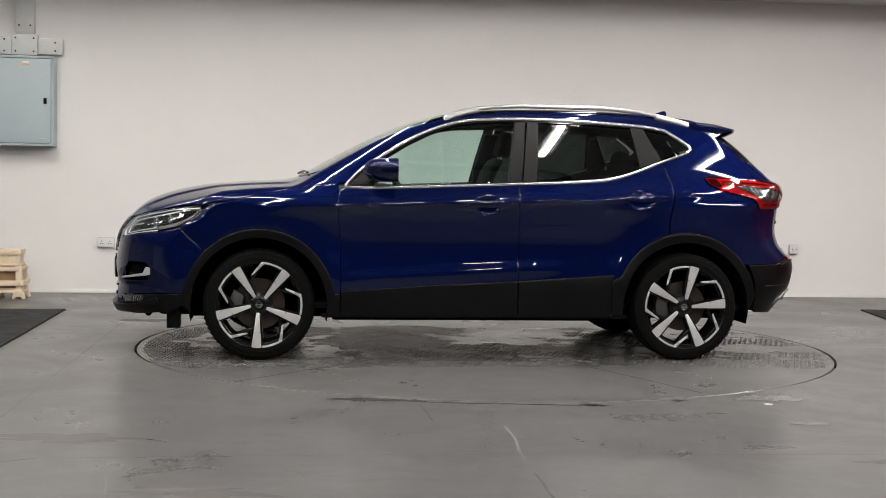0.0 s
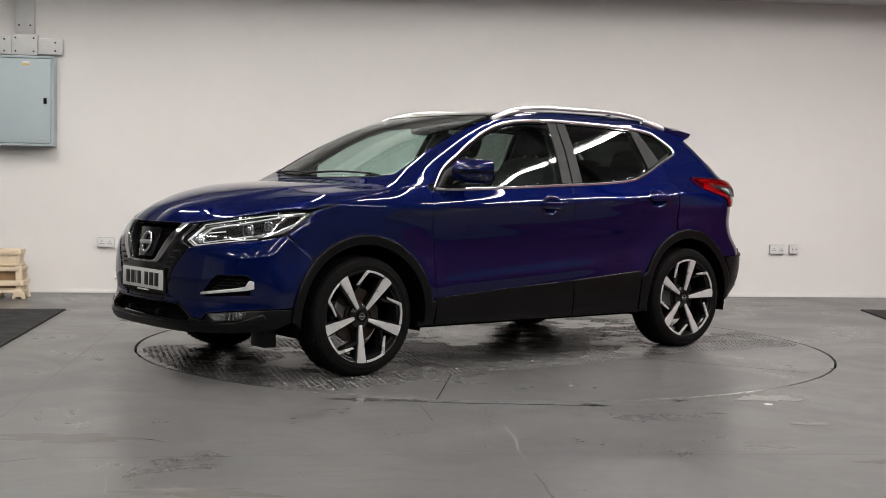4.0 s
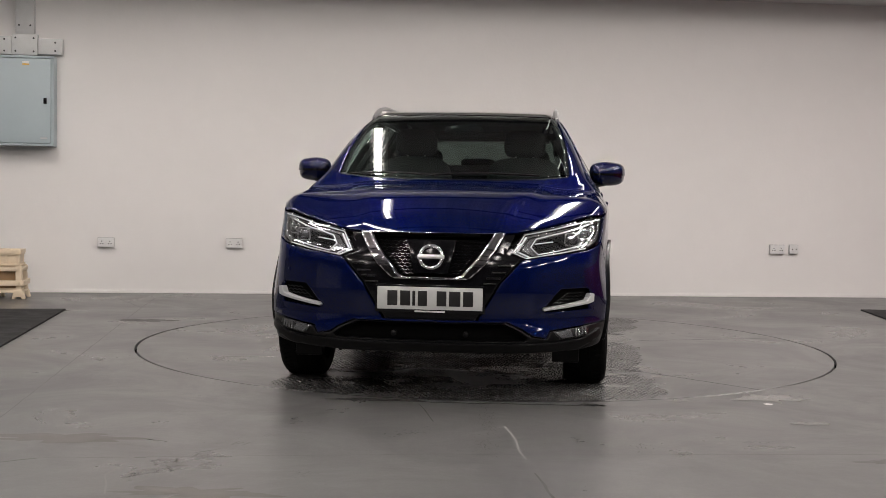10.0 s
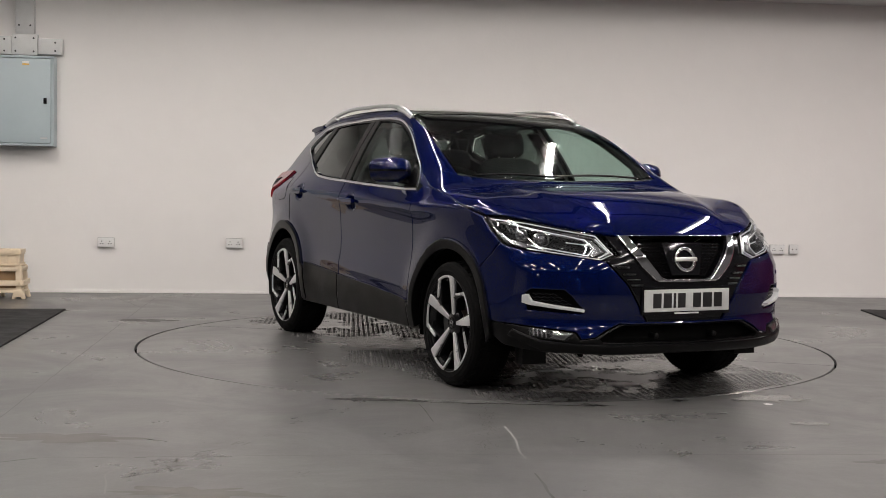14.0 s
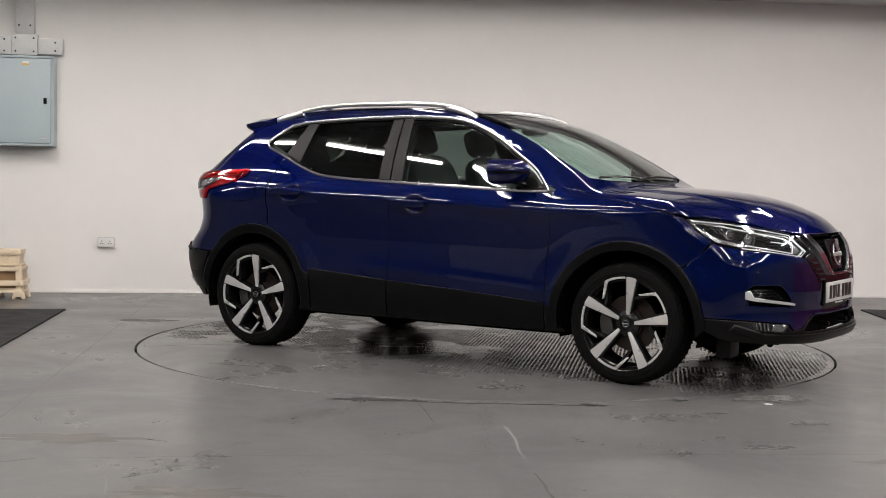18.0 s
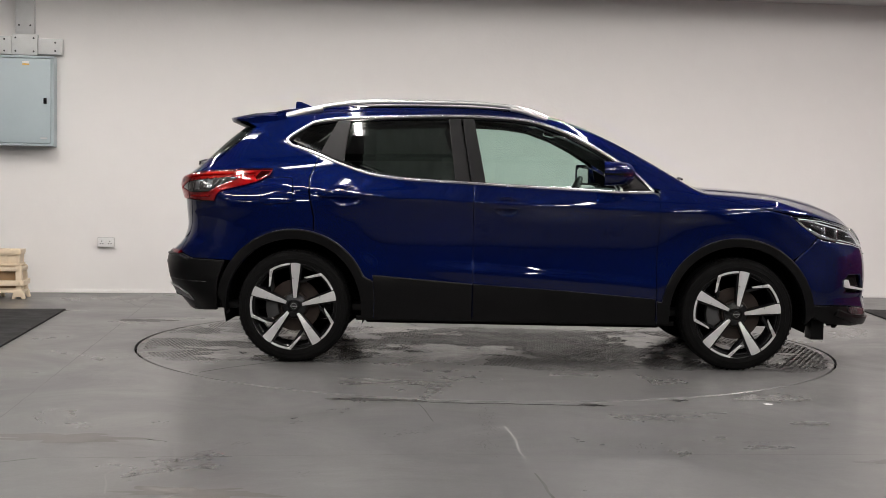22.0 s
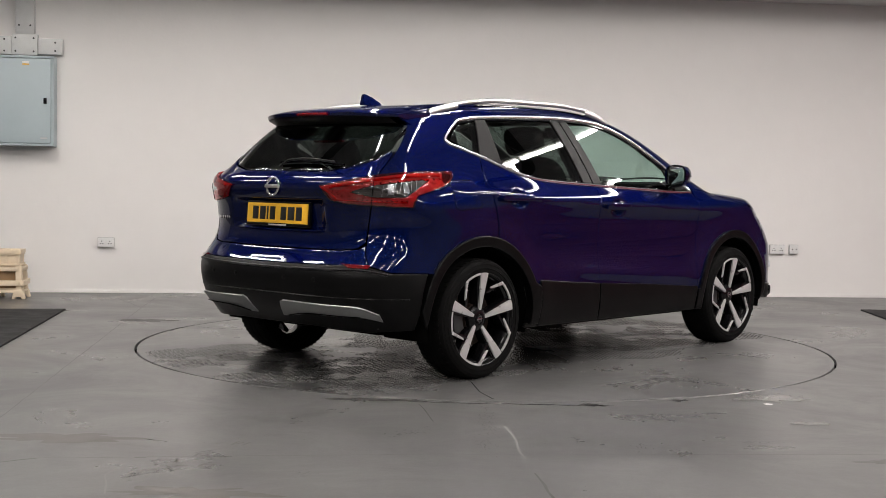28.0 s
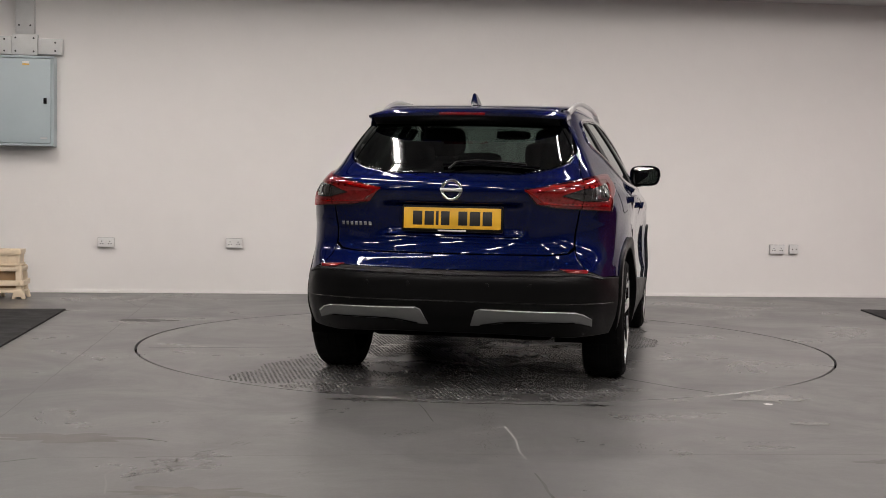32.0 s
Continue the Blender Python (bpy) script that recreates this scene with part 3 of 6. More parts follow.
def scuffs(cx, cy, rx, ry, turn, n, length, seed, material=GRIME, label="cluster of short dark scuffs in the floor paint"):
    """Many short slivers scattered over an oval, joined as one mesh."""
    rng = random.Random(seed)
    bm = bmesh.new()
    c, s = math.cos(turn), math.sin(turn)
    for _ in range(n):
        x, y = rng.gauss(0, 0.45) * rx, rng.gauss(0, 0.45) * ry
        px, py = cx + c * x - s * y, cy + s * x + c * y
        a = turn + rng.gauss(0, 0.35)
        l, w = length * rng.uniform(0.3, 1.0) / 2, length * rng.uniform(0.02, 0.06)
        d, q = Vector((math.cos(a), math.sin(a))), Vector((-math.sin(a), math.cos(a)))
        mid = q * w * rng.uniform(-0.6, 0.6)
        pts = [-d * l, -d * l * 0.3 - q * w + mid, d * l * 0.4 - q * w * 0.7 + mid, d * l, d * l * 0.3 + q * w + mid, -d * l * 0.5 + q * w * 0.6 + mid]
        bm.faces.new([bm.verts.new((px + p.x, py + p.y, 0.0013)) for p in pts])
    return tagged(part("floor_scuff", bm, material), label, "", "", "structure")


crack([(-2.169, -3.027), (-2.842, 1.98), (-2.95, 2.9)], 0.006, "thin faint joint in the concrete floor", FAINT, wob=0.003)
crack([(-2.84, 1.98), (-3.25, 2.75)], 0.006, "thin faint joint in the concrete floor", FAINT, wob=0.004, seed=4)
crack([(-1.72, -3.84), (-1.01, -3.72), (-0.16, -3.58), (1.68, -3.38), (2.6, -3.27)], 0.005, "thin dark joint in the concrete floor", FAINT, wob=0.004, seed=2)
crack([(-1.95, -4.02), (-1.83, -3.93), (-1.72, -3.84)], 0.010, "dark crack in the concrete floor", GRIME, wob=0.006, seed=12)
crack([(-1.48, -3.80), (-1.44, -3.79)], 0.008, "short dark crack in the floor", GRIME, seed=13, wob=0.004)
crack([(-1.35, -3.79), (-1.31, -3.78)], 0.008, "short dark crack in the floor", GRIME, seed=14, wob=0.004)
crack([(-2.18, -2.85), (-1.82, -2.81), (-1.33, -2.74)], 0.005, "thin faint joint in the concrete floor", FAINT, wob=0.004, seed=15)
crack([(-1.05, -2.71), (-0.7, -2.66), (-0.2, -2.53), (1.25, -2.35)], 0.004, "thin pale line in the floor paint", CHALK, 16, wob=0.006)
crack([(0.21, -3.89), (0.235, -4.08), (0.262, -4.30)], 0.010, "short crack in the floor paint", GRIME, wob=0.006, seed=3)
crack([(0.10, -2.94), (0.145, -3.28), (0.18, -3.63)], 0.008, "short pale scratch in the floor paint", CHALK, 5)
crack([(-1.37, -3.87), (-1.37, -4.10), (-1.30, -4.38)], 0.006, "thin pale scratch in the floor paint", CHALK, 6)
crack([(-0.31, -2.42), (-0.27, -2.62), (-0.22, -2.87)], 0.006, "thin dark scratch in the floor paint", GRIME, 17, wob=0.010)
mark("floor_stain", 1.50, -1.98, 0.135, 0.13, 0.1, PALE, "smooth shiny filler patch on the grey floor", 3, 0.6)
mark("floor_chip", 1.452, -2.17, 0.020, 0.030, 0.0, WHITE_PLASTIC, "small white chip on the floor", 4, 0.3)
mark("floor_stain", 1.54, -2.69, 0.075, 0.05, 0.1, PALE, "smooth shiny patch on the grey floor", 18, 0.5)
mark("floor_stain", -0.50, -2.31, 0.32, 0.030, -0.04, STAIN, "damp streak along the turntable edge", 6, 0.5)
mark("floor_stain", 0.20, -2.34, 0.36, 0.014, 0.03, STAIN, "damp streak along the turntable edge", 7, 0.6)
mark("floor_stain", 0.55, -2.32, 0.07, 0.03, 0.0, STAIN, "small damp mark on the floor", 19, 0.6)
mark("floor_stain", 1.01, -2.12, 0.05, 0.025, 0.1, STAIN, "small damp mark on the floor", 20, 0.6)
mark("floor_stain", -2.55, 1.05, 0.20, 0.09, 0.2, GRIME, "dark oily mark on the floor", 9, 0.5)
mark("floor_stain", -1.75, -3.44, 0.30, 0.09, 0.15, BROWN, "faint brown stain on the floor", 10, 0.5)
mark("floor_stain", -1.00, -4.33, 0.22, 0.08, 0.1, BROWN, "faint brown stain on the floor", 11, 0.6)
mark("floor_stain", 1.68, -3.52, 0.12, 0.05, 0.1, FAINT, "faint dark stain on the floor", 21, 0.6)
scuffs(-1.10, -3.68, 0.55, 0.07, 1.15, 16, 0.13, 31, FAINT)
scuffs(-1.18, -3.96, 0.18, 0.06, 1.0, 9, 0.09, 32, FAINT)
scuffs(-0.82, -2.96, 0.07, 0.05, 0.7, 12, 0.05, 33)
scuffs(-0.66, -3.99, 0.06, 0.08, 0.3, 36, 0.022, 34)
scuffs(-0.31, -3.14, 0.16, 0.06, 0.9, 26, 0.05, 35)
scuffs(0.03, -2.85, 0.50, 0.045, 1.62, 130, 0.035, 36)
scuffs(0.01, -3.36, 0.16, 0.05, 1.6, 50, 0.030, 37)
scuffs(0.67, -3.33, 0.10, 0.06, 1.5, 12, 0.06, 38)
scuffs(0.81, -2.55, 0.06, 0.05, 0.4, 9, 0.04, 39)
scuffs(1.22, -3.18, 0.09, 0.03, 0.1, 12, 0.05, 40)
scuffs(0.3, -3.2, 1.8, 1.0, 0.4, 60, 0.022, 41)
scuffs(-1.1, -3.0, 1.3, 0.9, 0.8, 40, 0.022, 42)
scuffs(0.1, -3.6, 2.2, 1.2, 0.2, 50, 0.012, 43, CHALK, "scattered pale flecks in the floor paint")


# unseen box added above the view to shade the top of the white wall
duct = box("unseen_shade_box", (-6.0, -1.2, 2.90), (9.2, -0.002, 3.2), STEEL_GALV, None, "", 0.01)
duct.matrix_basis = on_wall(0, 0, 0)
tagged(duct, "long grey box added out of view to shade the wall top", "duct", "", "structure")
# ---------- the car: one smooth body from which every panel is cut ----------

def spl(xs, ys, x):
    xs, ys = np.asarray(xs, float), np.asarray(ys, float)
    h = np.diff(xs); d = np.diff(ys) / h
    m = np.empty(len(xs)); m[0], m[-1] = d[0], d[-1]
    m[1:-1] = (d[:-1] * h[1:] + d[1:] * h[:-1]) / (h[:-1] + h[1:])
    x = np.asarray(x, float)
    i = np.clip(np.searchsorted(xs, x) - 1, 0, len(h) - 1)
    t = (x - xs[i]) / h[i]
    c = t * t * (3 - 2 * t)
    inner = ys[i] + (ys[i + 1] - ys[i]) * c + h[i] * (m[i] * t * (1 - t) ** 2 - m[i + 1] * t * t * (1 - t))
    return np.where(x < xs[0], ys[0] + m[0] * (x - xs[0]), np.where(x > xs[-1], ys[-1] + m[-1] * (x - xs[-1]), inner))
def smax(a, b, k):
    h = np.maximum(k - np.abs(a - b), 0) / k
    return np.maximum(a, b) + h * h * k * 0.25
def smin(a, b, k):
    return -smax(-a, -b, k)
WZ = (0.15, 0.24, 0.36, 0.45, 0.55, 0.70, 0.84, 0.95, 1.02, 1.10, 1.25)
WY = (0.80, 0.865, 0.893, 0.896, 0.890, 0.878, 0.883, 0.888, 0.884, 0.872, 0.84)
# hollows behind the door handles, pressed in only while the cups are cut
CUPS, DENT = ((-0.062, 0.956), (-1.022, 1.006)), [0]
def half_width(x, z):
    s = z - 1.05
    w = smin(spl(WZ, WY, z), 0.866 - 0.46 * s - 0.32 * s * s, 0.03)
    # plan taper towards nose and tail, stronger for the cabin
    low = spl((-2.2, -1.7, -1.2, -0.5, 0.5, 1.2, 1.7, 2.3), (-.125, -.038, 0, 0, 0, 0, -.022, -.09), x)
    high = spl((-2.2, -1.7, -1.2, -0.5, 0.3, 0.9, 1.5), (-.16, -.095, -.035, 0, -.005, -.06, -.14), x)
    b = np.clip((z - 0.95) / 0.25, 0, 1); b = b * b * (3 - 2 * b)
    w = w + low * (1 - b) + high * b
    line = z - spl((-1.7, -1.2, -0.9, -0.2, 0.8, 1.3), (1.055, 1.03, 1.006, 0.975, 0.934, 0.91), x)
    w = w + 0.019 * np.where(line > 0, np.exp(-(line / 0.070) ** 2), np.exp(line / 0.034)) * np.clip((1.45 - x) / 0.5, 0, 1) * np.clip((x + 1.75) / 0.4, 0, 1)
    fold = z - (0.50 + (0.75 - x) * 0.06)
    w = w + 0.007 * np.exp(-(fold / 0.042) ** 2) * np.clip((x + 0.65) / 0.3, 0, 1) * np.clip((0.85 - x) / 0.15, 0, 1)
    for cx in (1.323, -1.323):
        r = np.hypot(x - cx, z - 0.33)
        w = w + 0.016 * np.exp(-((r - 0.47) / 0.10) ** 2) * np.clip((z - 0.3) / 0.2, 0, 1)
    w = w - 0.2 * np.clip(-1.15 - x, 0, 0.45) * np.clip(z - 1.15, 0, 0.4) ** 2
    for cx, cz in CUPS if DENT[0] else ():
        w = w - 0.024 * np.clip(1 - ((x - cx) / 0.088) ** 2 - ((z - cz) / 0.060) ** 2, 0, 1) ** 1.5
    return w
def top(x, y):
    xs = x + 0.11 * y * y
    cab = spl((-2.2, -1.75, -1.5, -1.2, -.8, -.4, -.1, .12, .31, .435, .625, .845, 1.10, 1.33), (1.40, 1.485, 1.525, 1.552, 1.570, 1.572, 1.562, 1.542, 1.495, 1.452, 1.367, 1.252, 1.11, .985), xs) - 0.025 * y * y
    xb = x + 0.17 * y * y
    bon = spl((0.2, 1.1, 1.48, 1.74, 1.96, 2.10, 2.2, 2.4), (1.13, 1.085, 1.062, 1.032, .973, .905, .825, .66), xb) - (0.045 + 0.10 * np.clip((x - 1.55) / 0.4, 0, 1)) * y * y
    yb = np.abs(y) - spl((0.9, 1.5, 2.1), (0.60, 0.50, 0.36), x)
    bon = bon + 0.011 / (1 + np.exp(yb / 0.016))
    return smax(bon, cab, 0.03)
def nose(y, z):
    c = spl((.15, .24, .31, .42, .55, .66, .74, .84, .95), (2.06, 2.215, 2.255, 2.235, 2.245, 2.235, 2.22, 2.18, 2.10), z)
    return c - (0.12 * y * y + 0.46 * y ** 4) * (1 + 0.35 * np.clip((z - 0.68) / 0.2, 0, 1))
def tail(y, z):
    soft = np.clip((y - 0.44) / 0.34, 0, 1)
    z = z - np.clip(z - 0.62, 0, 0.22) * soft * 0.45 * np.clip((0.98 - z) / 0.3, 0, 1)
    c = spl((.2, .32, .42, .52, .62, .70, .78, .88, .98, 1.06, 1.10, 1.15, 1.22, 1.35, 1.50), (-1.97, -2.07, -2.15, -2.185, -2.18, -2.10, -2.07, -2.075, -2.085, -2.10, -2.085, -2.018, -1.944, -1.803, -1.622), z)
    step = lambda a, b, v: 1 / (1 + np.exp(-(v - (a + b) / 2) / ((b - a) / 6)))
    c = c + 0.030 * (1 - step(0.33, 0.41, y)) * step(0.805, 0.835, z) * (1 - step(0.972, 0.992, z))
    return c + (0.06 * y * y + 0.58 * y ** 5)
def body(p):
    x, y, z = p[..., 0], np.abs(p[..., 1]), p[..., 2]
    f = y - half_width(x, z)
    f = smax(f, (z - top(x, y)) * 0.9, 0.05)
    f = smax(f, (x - nose(y, z)) * 0.9, 0.07)
    f = smax(f, (tail(y, z) - x) * 0.9, 0.07 + 0.06 * np.clip((z - 1.08) / 0.12, 0, 1))
    return f

D2R = math.pi / 180
NOSE_X, TAIL_X, CAB_Z = 1.2, -1.2, 0.95
ARC, CAB_ARC = 0.0166, 0.0113


def rays(mode, uv):
    """Start points and directions of the rays that carry a flat outline on to the body."""
    u, v = uv[:, 0], uv[:, 1]
    o, z = np.zeros_like(u), np.zeros_like(u)
    one = np.ones_like(u)
    if mode == "side":
        return np.stack([u, o, v], 1), np.stack([o, one, o], 1)
    if mode == "top":
        return np.stack([u, v, 0.5 * one], 1), np.stack([o, o, one], 1)
    if mode == "nose":
        a = u / ARC * D2R
        return np.stack([NOSE_X * one, o, v], 1), np.stack([np.cos(a), np.sin(a), o], 1)
    if mode == "tail":
        a = u / ARC * D2R
        return np.stack([TAIL_X * one, o, v], 1), np.stack([-np.cos(a), np.sin(a), o], 1)
    a = v / CAB_ARC * D2R
    return np.stack([u, o, CAB_Z * one], 1), np.stack([o, np.cos(a), np.sin(a)], 1)


def project(mode, uv):
    a, d = rays(mode, np.asarray(uv, float).reshape(-1, 2))
    lo, hi = np.zeros(len(a)), np.full(len(a), 2.2)
    for _ in range(40):
        mid = (lo + hi) / 2
        inside = body(a + d * mid[:, None]) < 0
        lo, hi = np.where(inside, mid, lo), np.where(inside, hi, mid)
    return a + d * hi[:, None]


def flat(mode, P):
    """The outline coordinates of points in space."""
    P = np.asarray(P, float).reshape(-1, 3)
    x, y, z = P[:, 0], P[:, 1], P[:, 2]
    if mode == "side":
        return np.stack([x, z], 1)
    if mode == "top":
        return np.stack([x, y], 1)
    if mode == "nose":
        return np.stack([np.arctan2(y, x - NOSE_X) / D2R * ARC, z], 1)
    if mode == "tail":
        return np.stack([np.arctan2(y, TAIL_X - x) / D2R * ARC, z], 1)
    return np.stack([x, np.arctan2(z - CAB_Z, y) / D2R * CAB_ARC], 1)


def normals(P):
    e = 0.004
    g = np.stack([body(P + np.eye(3)[k] * e) - body(P - np.eye(3)[k] * e) for k in range(3)], 1)
    return g / np.linalg.norm(g, axis=1, keepdims=True)


def deg(mode, pts):
    """Outline points given in degrees round the nose or tail (or over the cabin)."""
    p = np.asarray(pts, float)
    if mode in ("nose", "tail"):
        return p * (ARC, 1)
    return p * (1, CAB_ARC) if mode == "cab" else p


def curve(pts, n=6):
    """A smooth line through points."""
    p = np.asarray(pts, float)
    q = np.vstack([2 * p[0] - p[1], p, 2 * p[-1] - p[-2]])
    out = []
    for i in range(1, len(q) - 2):
        for t in np.arange(n) / n:
            out.append(0.5 * (2 * q[i] + (q[i + 1] - q[i - 1]) * t + (2 * q[i - 1] - 5 * q[i] + 4 * q[i + 1] - q[i + 2]) * t * t + (3 * q[i] - q[i - 1] - 3 * q[i + 1] + q[i + 2]) * t ** 3))
    return np.vstack([out, p[-1:]])


def to(mode, src, pts):
    return flat(mode, project(src, np.asarray(pts, float)))


def arc(cx, cz, r, a0, a1, n=18):
    a = np.radians(np.linspace(a0, a1, n))
    return np.stack([cx + r * np.cos(a), cz + r * np.sin(a)], 1)


def resample(loop, h):
    out = []
    for a, b in zip(loop, np.roll(loop, -1, axis=0)):
        L = np.hypot(*(b - a))
        if L < 1e-5:
            continue
        k = max(1, int(math.ceil(L / h)))
        out += [a + (b - a) * i / k for i in range(k)]
    return np.array(out)


def area2(l):
    x, y = l[:, 0], l[:, 1]
    return 0.5 * np.sum(x * np.roll(y, -1) - np.roll(x, -1) * y)


def inset(loop, d):
    """Moves a counter-clockwise loop inwards by d."""
    a, b = loop - np.roll(loop, 1, 0), np.roll(loop, -1, 0) - loop
    na = np.stack([-a[:, 1], a[:, 0]], 1) / np.maximum(np.linalg.norm(a, axis=1), 1e-9)[:, None]
    nb = np.stack([-b[:, 1], b[:, 0]], 1) / np.maximum(np.linalg.norm(b, axis=1), 1e-9)[:, None]
    m = na + nb
    m = m / np.maximum(np.sum(m * m, 1), 0.6)[:, None] * 2
    return loop + m * d


def within(pts, loop):
    x, y = pts[:, 0], pts[:, 1]
    c = np.zeros(len(pts), bool)
    for (x1, y1), (x2, y2) in zip(loop, np.roll(loop, -1, 0)):
        cond = (y1 > y) != (y2 > y)
        with np.errstate(divide="ignore", invalid="ignore"):
            c ^= cond & (x < (x2 - x1) * (y - y1) / (y2 - y1 + 1e-30) + x1)
    return c


def to_loop(dist_pts, loop):
    a, b = loop, np.roll(loop, -1, 0)
    d = np.full(len(dist_pts), 9.0)
    for p, q in zip(a, b):
        v = q - p
        t = np.clip(((dist_pts - p) @ v) / max(v @ v, 1e-12), 0, 1)
        d = np.minimum(d, np.linalg.norm(dist_pts - p - t[:, None] * v, axis=1))
    return d


def skin(mode, outline, holes=(), off=0.0, thick=0.014, gap=0.002, h=0.03, edge=0.005, mirror=False):
    """Mesh data of a panel cut out of the body, with a rounded rim turned inwards."""
    loops = []
    for k, l in enumerate((outline, *holes)):
        l = np.asarray(l, float)
        if area2(l) < 0:
            l = l[::-1]
        l = resample(l, h * 0.8)
        l = inset(l, gap if k == 0 else -gap)
        loops.append(l)
    pts, es, rim_n = [], [], 0
    for k, l in enumerate(loops):
        s = len(pts)
        pts += list(l)
        es += [(s + i, s + (i + 1) % len(l)) for i in range(len(l))]
    rim_n = len(pts)
    if edge:
        for k, l in enumerate(loops):
            pts += list(inset(l, edge if k == 0 else -edge))
    lo, hi = loops[0].min(0), loops[0].max(0)
    gx, gy = np.meshgrid(np.arange(lo[0] + h / 2, hi[0], h), np.arange(lo[1] + h / 2, hi[1], h))
    g = np.stack([gx.ravel(), gy.ravel()], 1)
    keep = within(g, loops[0])
    for l in loops[1:]:
        keep &= ~within(g, l)
    g = g[keep]
    for l in loops:
        if len(g):
            g = g[to_loop(g, l) > max(h * 0.45, edge * 1.6)]
    pts = np.array(pts + list(g))
    V, _, F, ov, *_ = geometry.delaunay_2d_cdt([Vector(p) for p in pts], es, [], 0, 1e-7)
    V = np.array([tuple(v) for v in V])
    F = np.array([f for f in F if len(f) == 3])
    c = V[F].mean(1)
    keep = within(c, loops[0])
    for l in loops[1:]:
        keep &= ~within(c, l)
    F = F[keep]
    P = project(mode, V)
    N = normals(P)
    is_rim = np.array([any(o < rim_n for o in s) for s in ov])
    P = P + N * off
    # outward way along the rim, for the rounded edge
    e = np.vstack([F[:, [0, 1]], F[:, [1, 2]], F[:, [2, 0]]])
    key = np.sort(e, 1)
    _, idx, cnt = np.unique(key, axis=0, return_index=True, return_counts=True)
    border = e[idx[cnt == 1]]
    nn = N.copy()
    if edge:
        tang = P[border[:, 1]] - P[border[:, 0]]
        out = np.cross(tang, N[border[:, 0]])
        fn = np.cross(P[F[0, 1]] - P[F[0, 0]], P[F[0, 2]] - P[F[0, 0]]) @ N[F[0, 0]]
        if fn < 0:
            out = -out
        acc = np.zeros_like(P)
        np.add.at(acc, border[:, 0], out)
        np.add.at(acc, border[:, 1], out)
        ln = np.linalg.norm(acc, axis=1)
        b = ln > 1e-9
        nn[b] = N[b] + 0.55 * acc[b] / ln[b][:, None]
        P[b] -= N[b] * 0.0014
    flip = np.cross(P[F[:, 1]] - P[F[:, 0]], P[F[:, 2]] - P[F[:, 0]])
    F = np.where((np.sum(flip * N[F[:, 0]], 1) < 0)[:, None], F[:, ::-1], F)
    verts, faces, vn = [P], [F], [nn]
    if thick:
        ids = np.unique(border)
        remap = {int(v): i for i, v in enumerate(ids)}
        k = len(P)
        verts += [P[ids], P[ids] - N[ids] * thick]
        vn += [np.zeros((2 * len(ids), 3))]
        quads = []
        m = len(ids)
        for a, b2 in border:
            a, b2 = remap[int(a)], remap[int(b2)]
            quads.append((k + a, k + b2, k + m + b2, k + m + a))
    P, nn = np.vstack(verts), np.vstack(vn)
    if mirror:
        P, nn = P * (1, -1, 1), nn * (1, -1, 1)
        F = F[:, ::-1]
    return P, [tuple(map(int, f)) for f in F], nn, (quads if thick else [])


def panel(name, mode, outline, material, parent, label="", mirror=False, **kw):
    P, F, nn, quads = skin(mode, outline, mirror=mirror, **kw)
    me = bpy.data.meshes.new(name)
    me.from_pydata(P.tolist(), [], F + quads)
    me.polygons.foreach_set("use_smooth", [True] * len(F) + [False] * len(quads))
    me.normals_split_custom_set_from_vertices(nn.tolist())
    return link_mesh(name, me, material, parent, label)


def pair(name, mode, outline, material, parents, label="", **kw):
    """The same panel on the car's left and right side."""
    if not isinstance(parents, (tuple, list)):
        parents = (parents, parents)
    return [panel(name, mode, outline, material, parents[k], label, mirror=bool(k), **kw) for k in (0, 1)]


def sym(pts):
    """Closes a half outline (first and last point on the centre line) to a whole one."""
    p = np.asarray(pts, float)
    m = p[::-1] * (-1, 1)
    return np.vstack([p, m[1 if abs(p[-1][0]) < 1e-6 else 0:len(m) - (1 if abs(p[0][0]) < 1e-6 else 0)]])


def sym_y(pts):
    p = np.asarray(pts, float)
    m = p[::-1] * (1, -1)
    return np.vstack([p, m[1 if abs(p[-1][1]) < 1e-6 else 0:len(m) - (1 if abs(p[0][1]) < 1e-6 else 0)]])


CAR_OFF = (0.1673, -0.1219)
car = thing("car", "dark blue metallic five-door crossover car standing on the turntable", "car")

# outlines of the side, x forwards and z up
DLO_TOP = curve([(.814, 1.057), (.696, 1.173), (.562, 1.260), (.428, 1.341), (.292, 1.408), (.122, 1.464), (-.051, 1.488), (-.356, 1.497), (-.743, 1.487), (-1.091, 1.468), (-1.245, 1.445)], 4)
DLO_TIP = curve([(-1.245, 1.445), (-1.335, 1.388), (-1.400, 1.335), (-1.372, 1.30)], 4)
DLO_BOT = curve([(-1.372, 1.30), (-1.177, 1.235), (-1.071, 1.192), (-.897, 1.136), (-.76, 1.113), (-.523, 1.097), (-.287, 1.088), (-.051, 1.077), (.285, 1.063), (.621, 1.050), (.814, 1.050)], 3)
BELT_F = DLO_BOT[DLO_BOT[:, 0] > -0.255]
BELT_R = DLO_BOT[(DLO_BOT[:, 0] < -0.26) & (DLO_BOT[:, 0] > -1.19)]
SHUT = curve([(0.86, 1.075), (1.05, 1.052), (1.35, 0.995), (1.64, 0.928)], 5)
FW, RW, WZ0 = 1.323, -1.323, 0.335
ARCH = 0.43

